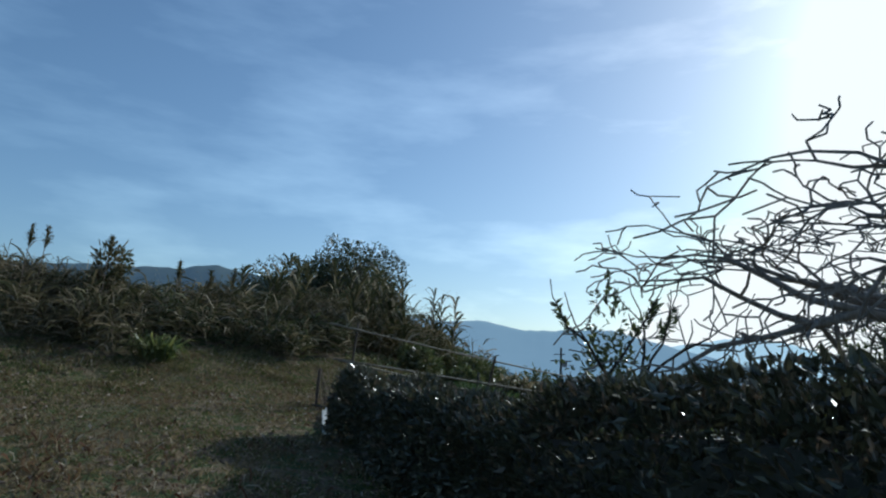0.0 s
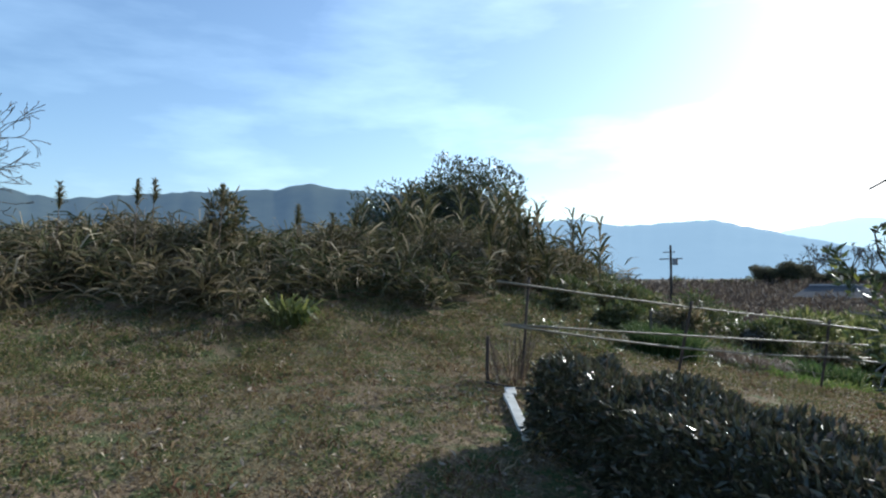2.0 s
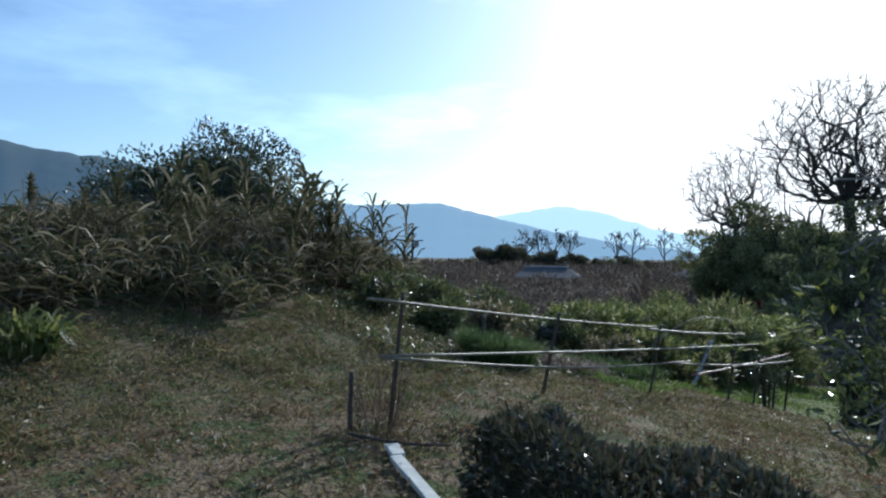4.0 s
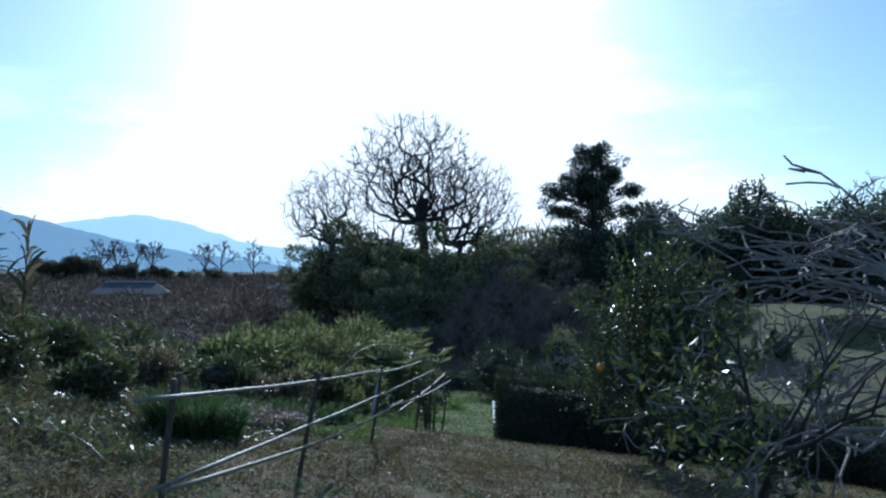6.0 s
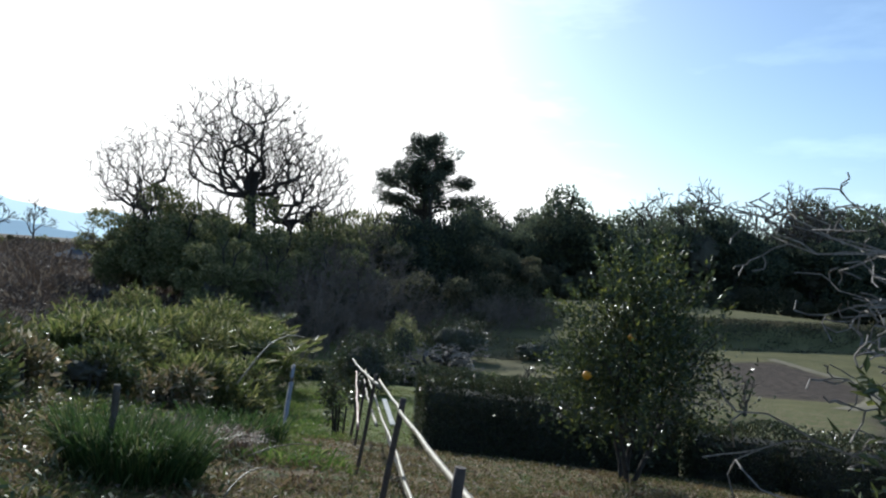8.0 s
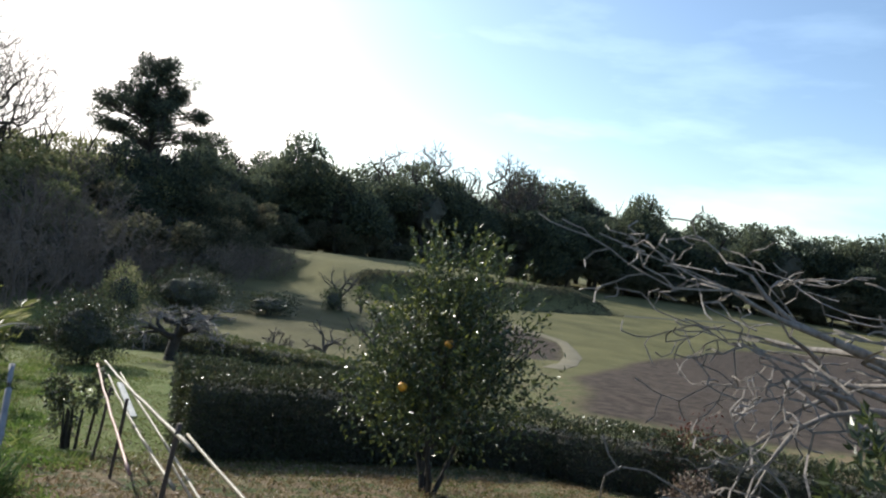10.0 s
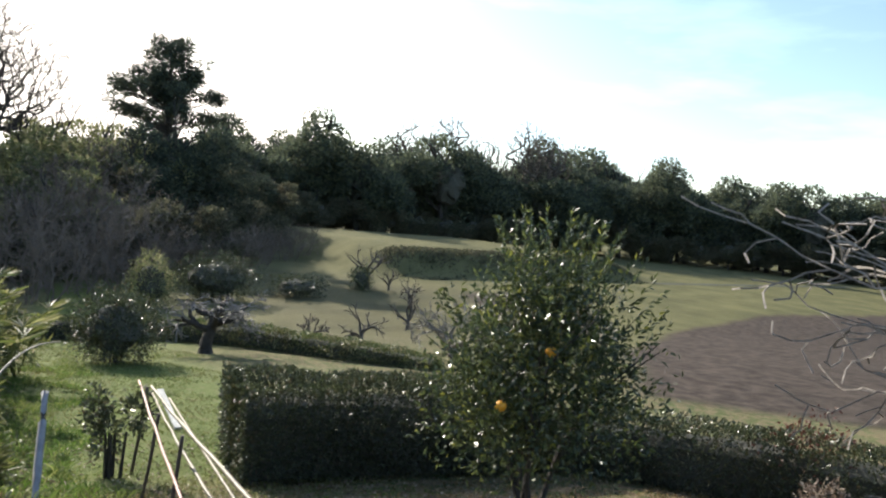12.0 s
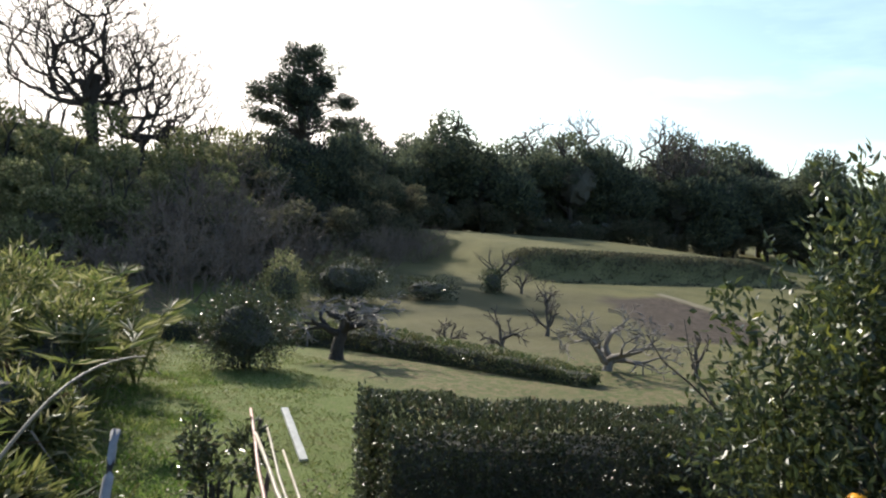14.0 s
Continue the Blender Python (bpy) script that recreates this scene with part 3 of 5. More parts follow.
# ---- fence of iron posts and canes ----
def stick(name, parent, mat, a, b, ra, rb, label="", bow=0.0, sides=8, knots=0):
    """A pole from a to b, slightly bowed, with cane joints if asked."""
    a, b = Vector(a), Vector(b)
    n = 12
    pts = []
    for i in range(n + 1):
        t = i / n
        p = a.lerp(b, t) + Vector((0, 0, -bow * math.sin(math.pi * t)))
        p += Vector((noise.noise(p * 1.7), noise.noise(p * 1.9 + Vector((5, 0, 0))), 0)) * 0.015 * math.sin(math.pi * t)
        pts.append(p)
    bm = bmesh.new()
    rings = []
    for i, p in enumerate(pts):
        d = (pts[min(i + 1, n)] - pts[max(i - 1, 0)]).normalized()
        u = d.orthogonal().normalized()
        w = d.cross(u)
        r = ra + (rb - ra) * i / n
        if knots and i % 2 == 1:
            r *= 1.12
        rings.append([bm.verts.new(p + (u * math.cos(k * 2 * math.pi / sides) + w * math.sin(k * 2 * math.pi / sides)) * r) for k in range(sides)])
    for r0, r1 in zip(rings, rings[1:]):
        for k in range(sides):
            bm.faces.new((r0[k], r0[(k + 1) % sides], r1[(k + 1) % sides], r1[k])).smooth = True
    bm.faces.new(list(reversed(rings[0])))
    bm.faces.new(rings[-1])
    return part(name, bm, mat, parent, label)


def fence_point(s, d, h):
    x, y = FENCE_O[0] + FENCE_D[0] * s + FENCE_D[1] * d, FENCE_O[1] + FENCE_D[1] * s - FENCE_D[0] * d
    return Vector((x, y, gz(x, y) + h))


fence = thing("fence", "makeshift fence of thin iron posts and weathered bamboo canes", "fence")
stick("post", fence, M_RUST, fence_point(0.0, -0.08, -0.1), fence_point(0.05, 0.0, 0.93), 0.014, 0.013, "wooden post with a sawn top", sides=10)
stick("post", fence, M_RUST, fence_point(1.85, -0.08, -0.1), fence_point(1.95, 0.05, 0.76), 0.016, 0.016)
stick("post", fence, M_RUST, fence_point(4.05, -0.1, -0.1), fence_point(4.1, 0.02, 0.82), 0.016, 0.015)
stick("post", fence, M_RUST, fence_point(6.4, -0.05, -0.1), fence_point(6.45, 0.02, 0.72), 0.016, 0.015)
stick("post", fence, M_RUST, fence_point(7.6, -0.1, -0.1), fence_point(7.6, 0.0, 0.8), 0.016, 0.015)
stick("post", fence, M_RUST, fence_point(9.0, -0.05, -0.1), fence_point(9.0, 0.05, 0.98), 0.018, 0.016)
stick("rail", fence, M_RAIL, fence_point(-0.3, 0.03, 0.90), fence_point(3.95, 0.04, 0.78), 0.0105, 0.008, "upper cane rail", 0.02, knots=1)
stick("rail", fence, M_RAIL, fence_point(-0.25, 0.07, 0.53), fence_point(7.42, 0.05, 0.95), 0.0105, 0.008, "slanting cane rail", 0.02, knots=1)
stick("rail", fence, M_RAIL, fence_point(-0.2, 0.10, 0.52), fence_point(4.7, 0.12, 0.48), 0.0105, 0.008, "lower cane rail", 0.07, knots=1)
stick("rail", fence, M_RAIL, fence_point(4.2, 0.06, 0.40), fence_point(9.0, 0.10, 0.93), 0.013, 0.010, "cane rail up to the last post", 0.05, knots=1)
stick("rail", fence, M_REDPIPE, fence_point(5.2, -0.06, 0.30), fence_point(9.15, -0.02, 1.02), 0.014, 0.013, "reddish pole", 0.02)
stick("rail", fence, M_RAIL, fence_point(3.7, 0.03, 0.74), fence_point(7.3, -0.12, 1.05), 0.013, 0.010, "thin cane", 0.02, knots=1)

stump = thing("stake", "short dark iron stake in the grass", "stake")
stick("shaft", stump, M_RUST, (-1.50, 3.22, gz(-1.5, 3.22) - 0.1), (-1.50, 3.22, gz(-1.5, 3.22) + 0.40), 0.017, 0.016)
stump2 = thing("stake", "weathered short stake among the shrubs", "stake")
p = fence_point(2.9, -1.6, 0)
stick("shaft", stump2, M_BARK, p - Vector((0, 0, .1)), p + Vector((0.02, 0, 0.55)), 0.022, 0.02)
stump3 = thing("stake", "grey squared timber stake leaning in the bank", "stake")
stick("shaft", stump3, M_GREYWOOD, (0.6, 10.5, gz(0.6, 10.5) - 0.1), (0.95, 11.3, gz(0.95, 11.3) + 0.95), 0.035, 0.032, sides=4)


def board(name, label, a, b, width, thick, mat):
    top = thing(name, label, "plank")
    a, b = Vector(a), Vector(b)
    d = (b - a).normalized()
    s = d.cross(Vector((0, 0, 1))).normalized()
    nrm = s.cross(d)
    bm = bmesh.new()
    n = 6
    rows = []
    for i in range(n + 1):
        p = a.lerp(b, i / n)
        w = width / 2 * (1 + 0.06 * math.sin(i * 2.1))
        rows.append([bm.verts.new(p + s * sx * w + nrm * sz * thick / 2) for sx, sz in ((-1, -1), (1, -1), (1, 1), (-1, 1))])
    for r0, r1 in zip(rows, rows[1:]):
        for k in range(4):
            bm.faces.new((r0[k], r0[(k + 1) % 4], r1[(k + 1) % 4], r1[k]))
    bm.faces.new(list(reversed(rows[0])))
    bm.faces.new(rows[-1])
    bmesh.ops.bevel(bm, geom=list(bm.edges), offset=0.004, segments=1, affect="EDGES")
    part("plank", bm, mat, top)
    return top


board("plank", "weathered whitish board lying in the grass", (-1.02, 2.86, gz(-1.02, 2.86) + 0.05), (-0.36, 2.2, gz(-0.36, 2.2) + 0.03), 0.075, 0.03, M_WHITE)
board("plank", "small broken end of the whitish board in the grass", (-1.12, 3.02, gz(-1.12, 3.02) + 0.05), (-1.02, 2.91, gz(-1.02, 2.91) + 0.04), 0.085, 0.03, M_WHITE)
board("plank", "white board leaning beside the lawn path", (3.68, 13.55, gz(3.68, 13.55) + 0.03), (4.05, 14.75, gz(4.05, 14.75) + 0.35), 0.095, 0.035, M_WHITE)


# ---- trees ----
def bare_tree(name, label, place, height, seed, mat, r0, start, lens, depth, spread, up, kids, twig_r=0.012, shrink=0.7, wander=0.16, sides=6, tip=0.004, group="", twig_mat=None, low=0.62, flat=1.0, limb=0.62):
    """Trunk and limbs given by their first directions, then grown."""
    rnd = random.Random(seed)
    top = thing(name, label, "tree", (place[0], place[1], gz(*place) - 0.08), group)
    segs = []
    p, d = Vector((0, 0, 0)), Vector((rnd.gauss(0, 0.04), rnd.gauss(0, 0.04), 1)).normalized()
    n = 5
    for i in range(n):
        q = p + d * height / n
        segs.append((tuple(p), tuple(q), r0 * (1.25 if i == 0 else 1 - 0.07 * i), r0 * (1 - 0.07 * (i + 1))))
        p, d = q, (d + Vector((rnd.gauss(0, 0.07), rnd.gauss(0, 0.07), 0.1))).normalized()
    for direction, ln, at in zip(start, lens, np.linspace(low, 1.0, len(start))):
        grow(segs, p * float(at), direction, ln, r0 * limb, depth, rnd, spread, up, kids, 4, wander, shrink, tip)
    if flat < 1:
        segs = [((a[0], a[1], height + (a[2] - height) * flat if a[2] > height else a[2]), (b[0], b[1], height + (b[2] - height) * flat if b[2] > height else b[2]), ra, rb) for a, b, ra, rb in segs]
    thick, thin = pick(segs, twig_r)
    v, f = tubes(thick, sides)
    link_mesh("trunk", v, f, mat, top, smooth=True)
    if thin:
        v, f = tubes(thin, 3)
        link_mesh("branchwork", v, f, twig_mat or mat, top)
    return top, segs


# wide bare tree with bleached twigs, right of the way
bare_tree("bare_tree", "spreading leafless fruit tree with crooked pale twigs", (4.45, 3.3), 1.95, 21, M_PALE, 0.11,
          [(-0.7, 0.9, -0.25), (-0.35, 1, -0.1), (-0.95, 0.5, -0.2), (0.8, -0.2, 0.5), (-0.8, 0.75, 0.0), (-0.9, -0.6, 0.05), (-0.6, -0.85, 0.1), (-0.5, 0.95, -0.35), (-0.35, -1, 0.2), (-1, 0.15, 0.1)],
          [1.35, 1.2, 1.25, 0.8, 1.3, 1.4, 1.3, 1.25, 1.1, 1.05], 4, 0.72, 0.0, 2, 0.018, 0.73, 0.28, 7, 0.007, flat=0.56, limb=0.58)


def dome_tree(label, place, trunk_h, r0, centre, radii, n, seed, mat, tip=0.02, group="", twigs=4):
    """A leafless tree whose limbs fill a dome: each new limb springs from the nearest wood below it."""
    g = np.random.default_rng(seed)
    top = thing("bare_tree", label, "tree", (place[0], place[1], gz(*place) - 0.1), group)
    k = int(trunk_h / 0.8)
    nodes = [np.array((0.12 * math.sin(i * 0.9), 0.12 * math.cos(i * 0.7), trunk_h * i / k)) for i in range(k + 1)]
    up = [-1] + list(range(k))
    d = unit(g.normal(size=(n, 3)))
    goal = d * (g.random(n) ** 0.4)[:, None] * np.array(radii) * g.uniform(0.88, 1.06, n)[:, None] + np.array(centre)
    goal = goal[goal[:, 2] > centre[2] - radii[2] * 0.75]
    start = np.array((0, 0, trunk_h * 0.75))
    goal = goal[np.argsort(np.linalg.norm(goal - start, axis=1))]
    pool = np.array(nodes)
    pool = np.concatenate([pool, np.zeros((len(goal) * 8, 3))])
    lead = np.zeros_like(pool)
    lead[:, 2] = 0.3
    have = len(nodes)
    for p in goal:
        q = pool[:have]
        gap = np.linalg.norm(q - p, axis=1)
        turn = 1 - np.einsum("ij,ij->i", lead[:have], (p - q) / np.maximum(gap, 1e-6)[:, None])
        cost = gap * (0.6 + 0.9 * turn) + 0.9 * np.maximum(0, q[:, 2] - p[2] + 0.2) + 50 * (q[:, 2] < trunk_h * 0.45)
        j = int(np.argmin(cost))
        m = min(8, max(1, int(np.linalg.norm(p - q[j]) / 0.6)))
        base = q[j].copy()
        for i in range(m):
            t = (i + 1) / m
            bend = g.normal(0, 0.06, 3) * (i < m - 1) + np.array((0, 0, -0.16 * math.sin(math.pi * t))) * min(m, 4) * 0.4
            pool[have] = base + (p - base) * t + bend
            up.append(j)
            lead[have] = unit(p - base)
            j = have
            have += 1
    weight = np.zeros(have)
    child = np.zeros(have, int)
    for i in range(have - 1, 0, -1):
        if child[i] == 0:
            weight[i] = 1
        weight[up[i]] += weight[i]
        child[up[i]] += 1
    rad = np.minimum(tip * np.maximum(weight, 1) ** 0.5, r0 * 0.8)
    rad[:k + 1] = np.maximum(rad[:k + 1], np.linspace(r0 * 1.1, r0 * 0.75, k + 1))
    thick, thin = [], []
    for i in range(1, have):
        (thick if rad[i] > 0.07 else thin).append((pool[up[i]], pool[i], min(rad[up[i]], rad[i] * 1.4), rad[i]))
        if child[i] == 0:
            way = unit(pool[i] - pool[up[i]])
            for _ in range(twigs):
                e = unit(way + 0.65 * g.normal(size=3) + np.array((0, 0, 0.2)))
                a2 = pool[i] - way * g.uniform(0, 0.4)
                b2 = a2 + e * g.uniform(0.35, 0.8)
                thin.append((a2, b2, tip * 0.8, tip * 0.5))
    v, f = tubes(thick, 7)
    link_mesh("trunk", v, f, mat, top, smooth=True)
    v, f = tubes(thin, 3)
    link_mesh("branchwork", v, f, mat, top)
    return top


# leafless trees at the wood's edge
dome_tree("tall leafless broad-crowned tree at the wood's edge", (12.7, 61.0), 12.0, 0.5, (-0.9, 0, 14.2), (6.6, 5.5, 5.7), 1500, 34, M_DARKBARK, 0.024)
dome_tree("slender leafless tree standing beside the great one", (16.6, 62.5), 8.0, 0.3, (1.0, 0, 11.8), (5.0, 4.2, 4.9), 950, 44, M_DARKBARK, 0.023)
dome_tree("pale leafless small tree at the wood's edge", (4.2, 60.0), 6.5, 0.25, (-0.3, 0, 9.6), (4.0, 3.4, 3.9), 600, 37, M_BARK, 0.02)


def leafy_tree(name, label, place, trunk_h, radii, centre_h, nleaf, leaf, mat, seed, stems=3, clumps=9):
    """A small evergreen: stems, limbs, clumps of leaves with gaps, fruit."""
    rnd = random.Random(seed)
    z0 = gz(*place)
    top = thing(name, label, "tree", (place[0], place[1], z0))
    twigs = []
    for k in range(stems):
        a = rnd.uniform(0, 6.28)
        segs = []
        grow(segs, (0.05 * math.cos(a), 0.05 * math.sin(a), -0.08), (0.25 * math.cos(a), 0.25 * math.sin(a), 1), trunk_h * 1.5, 0.035, 2, rnd, 0.55, 0.15, 2, 4, 0.12, 0.75, 0.004)
        v, f = tubes(segs[:4], 6)
        link_mesh("stem", v, f, M_DARKBARK, top, smooth=True)
        twigs += segs[4:]
    v, f = tubes(twigs, 5)
    link_mesh("branchwork", v, f, M_DARKBARK, top)
    vs, fs, off = [], [], 0
    for k in range(clumps):
        d = Vector((rnd.gauss(0, 1), rnd.gauss(0, 1), rnd.gauss(0, 1))).normalized()
        t = rnd.uniform(0.35, 0.78)
        c = np.array((d.x * radii[0] * t, d.y * radii[1] * t, centre_h + d.z * radii[2] * t))
        rr = np.array(radii) * rnd.uniform(0.34, 0.55)
        taper = 1.2 - 0.6 * (d.z * 0.5 + 0.5)
        c[:2] *= taper
        rr[:2] *= taper
        v, f = crown(rr, nleaf // clumps, leaf, leaf * 0.45, seed * 3 + k, 0.35, 0.75, 2.4)
        vs.append(v + c)
        fs.append(f + off)
        off += len(v)
    # loose sprigs that stand out of the crown
    for k in range(int(clumps * 1.6)):
        d = unit(np.array([[rnd.gauss(0, 1), rnd.gauss(0, 1), abs(rnd.gauss(0, 1)) + 0.3]]))[0]
        base = d * np.array(radii) * 0.8 + np.array((0, 0, centre_h))
        L = 0.2 * radii[2] + 0.1
        m = 16
        t = np.linspace(0, 1, m)[:, None]
        P = base + (d * 0.7 + np.array((0, 0, 0.5))) * L * t
        D = unit(d + 0.9 * rng.normal(size=(m, 3)) + np.array((0, 0, 0.4)))
        v, f = leaf_cards(P, D, leaf * rng.uniform(0.7, 1.2, m), leaf * 0.42)
        vs.append(v)
        fs.append(f + off)
        off += len(v)
    link_mesh("crown", np.concatenate(vs), np.concatenate(fs), mat, top)
    return top


leafy_tree("citrus_tree", "evergreen citrus tree with glossy leaves and a few oranges", (3.88, 7.93), 0.75, (1.06, 1.06, 1.27), 1.55, 13000, 0.072, M_CITRUS, 4, 5, 40)
leafy_tree("citrus_sapling", "sparse young citrus tree with upright leafy sprigs", (1.62, 3.6), 0.62, (0.55, 0.55, 0.6), 0.95, 560, 0.08, M_CITRUS, 6, 2, 10)


def orange(place):
    top = thing("orange", "ripe orange hanging in the citrus tree", "fruit", place, "oranges in the citrus tree")
    bm = bmesh.new()
    bmesh.ops.create_uvsphere(bm, u_segments=20, v_segments=14, radius=0.05)
    for v in bm.verts:
        v.co.z *= 0.92
        v.co.z -= 0.008 * math.exp(-((v.co.xy.length / 0.012) ** 2))
    for f in bm.faces:
        f.smooth = True
    part("peel", bm, M_ORANGE, top)
    bm = bmesh.new()
    bmesh.ops.create_cone(bm, cap_ends=True, segments=8, radius1=0.004, radius2=0.003, depth=0.05)
    bmesh.ops.translate(bm, verts=bm.verts, vec=(0, 0, 0.06))
    part("stalk", bm, M_DARKBARK, top)


for q in ((3.10, 7.85, 0.35), (3.62, 7.72, 0.78)):
    orange(q)


def shrub(name, label, place, radii, nleaf, leaf, mat, seed, sink=0.15, core=True, amount=0.3, lumps_n=1, width=0.45, group=""):
    z0 = gz(*place)
    top = thing(name, label, "shrub", (place[0], place[1], z0 + radii[2] * (1 - sink)), group)
    if lumps_n == 1:
        v, f = crown(radii, nleaf, leaf, leaf * width, seed, amount, 0.45)
    else:
        rnd = random.Random(seed)
        vs, fs, off = [], [], 0
        for k in range(lumps_n):
            c = np.array((rnd.uniform(-.6, .6) * radii[0], rnd.uniform(-.6, .6) * radii[1], rnd.uniform(-.5, .45) * radii[2]))
            v, f = crown(np.array(radii) * rnd.uniform(.4, .6), nleaf // lumps_n, leaf, leaf * width, seed + k, amount, 0.5)
            vs.append(v + c)
            fs.append(f + off)
            off += len(v)
        v, f = np.concatenate(vs), np.concatenate(fs)
    link_mesh("foliage", v, f, mat, top)
    if core:
        part("filler_core", core_mesh(radii, seed, 0.36 if lumps_n > 1 else 0.6), M_CORE, top)
    rnd = random.Random(seed + 50)
    segs = []
    for _ in range(5):
        a, r = rnd.uniform(0, 6.28), rnd.uniform(0, 0.3) * radii[0]
        x, y = r * math.cos(a), r * math.sin(a)
        segs.append(((x, y, gz(place[0] + x, place[1] + y) - z0 - radii[2] * (1 - sink) - 0.08), (x * 1.5, y * 1.5, 0), 0.02 + 0.01 * radii[0], 0.012))
    v, f = tubes(segs, 5)
    link_mesh("stem_growth", v, f, M_DARKBARK, top)
    return top


# round shrub and small bare umbrella tree on the lower lawn
shrub("round_shrub", "clipped round dark evergreen shrub on the lawn", (6.2, 20.6), (1.0, 1.0, 0.95), 5200, 0.09, M_HEDGE, 61, 0.12)
shrub("shrub", "dark-leaved bush grown round the last fence post", (1.85, 11.75), (0.32, 0.32, 0.52), 900, 0.075, M_HEDGE, 62, 0.05, False, 0.3, 3)
bare_tree("bare_tree", "low leafless umbrella-shaped tree with pale twigs on the lawn", (9.3, 21.6), 1.25, 71, M_DARKBARK, 0.19,
          [(-1, 0.2, 0.3), (-0.6, -0.8, 0.25), (0.4, -0.9, 0.3), (1, 0.1, 0.25), (0.6, 0.8, 0.3), (-0.4, 0.9, 0.4), (0.1, 0, 1)],
          [0.74, 0.74, 0.72, 0.78, 0.7, 0.7, 0.4], 4, 0.75, -0.02, 2, 0.035, 0.72, 0.22, 6, 0.013, "", M_PALE, flat=0.5)
for i, (x, y) in enumerate(((10.05, 24.4), (10.5, 24.6), (10.25, 24.5))):
    st = thing("stake", "short pale stake beside the tea hedge", "stake", group="stakes by the tea hedge")
    stick("shaft", st, M_PALE, (x, y, gz(x, y) - 0.1), (x + .03, y, gz(x, y) + (0.75, 0.75, .5)[i]), 0.035, 0.03, sides=6)

# pruned orchard
ORCHARD = ((32.0, 37.6, 1.5), (28.2, 30.2, 1.0), (33.2, 36.6, 0.85), (14.7, 20.8, 0.72), (17.3, 15.9, 0.6), (22.0, 25.0, 0.8), (13.4, 21.9, 0.55))
for i, (x, y, k) in enumerate(ORCHARD):
    bare_tree("bare_tree", "pruned leafless orchard tree with knobbly limbs", (x, y), 0.8 * k, 80 + i, M_BARK, 0.14 * k,
              [(-0.8, 0.2, 0.9), (0.8, -0.1, 0.9), (0.1, 0.8, 1), (-0.1, -0.7, 0.8)], [0.75 * k] * 4, 2, 0.7, 0.1, 2, 0.03, 0.7, 0.25, 5, 0.016, group="pruned orchard trees")
bare_tree("bare_tree", "wide low leafless orchard tree with many pale twigs", (15.6, 17.6), 0.5, 95, M_PALE, 0.16,
          [(-1, 0.3, 0.25), (1, -0.2, 0.25), (-0.6, -0.7, 0.3), (0.5, 0.7, 0.3), (0.8, -0.8, 0.35), (-0.2, 0.2, 0.6)], [0.95] * 6, 4, 0.7, 0.03, 2, 0.02, 0.72, 0.22, 5, 0.013, flat=0.75)
shrub("shrub", "small green bush among the orchard trees", (31.0, 37.2), (0.8, 0.8, 0.9), 900, 0.16, M_SHRUB, 97)
shrub("shrub", "small dark bush on the orchard slope", (24.5, 36.0), (2.0, 1.4, 0.7), 1600, 0.16, M_HEDGE, 98)
shrub("shrub", "pale green rounded shrub behind the bare tree", (14.6, 34.5), (1.0, 1.0, 1.35), 3000, 0.13, M_BAMBOO, 99)
shrub("shrub", "broad dark green shrub behind the bare tree", (19.0, 36.0), (2.5, 1.7, 1.35), 5200, 0.14, M_HEDGE, 100)
shrub("shrub", "red-leaved low shrub beside the hedge", (7.8, 6.2), (0.5, 0.6, 0.55), 1200, 0.06, M_RED, 101, 0.0, False)
shrub("shrub", "brown withered low shrub in front of the hedge", (6.6, 5.9), (0.42, 0.42, 0.36), 700, 0.06, M_DEAD, 102, 0.05, False, 0.35, 3)
shrub("shrub", "low strap-leaved green shrub beside the bare tree", (6.9, 4.9), (0.45, 0.35, 0.22), 420, 0.16, M_SASA, 103, 0.05, False, 0.3, 2, 0.22)


# ---- the overgrown bank ----
def inside_bank(x, y):
    s, d = along(x, y)
    front = np.interp(s, (-9, -4, -1.5, 0.5, 2.5, 4.5, 7), (-3.9, -3.1, -2.8, -3.1, -3.8, -5.0, -6.8))
    return (d < front + 0.35 * np.sin(s * 2.1) + 0.2 * np.sin(s * 5.3)) & (s < 8.5) & (d > -15)


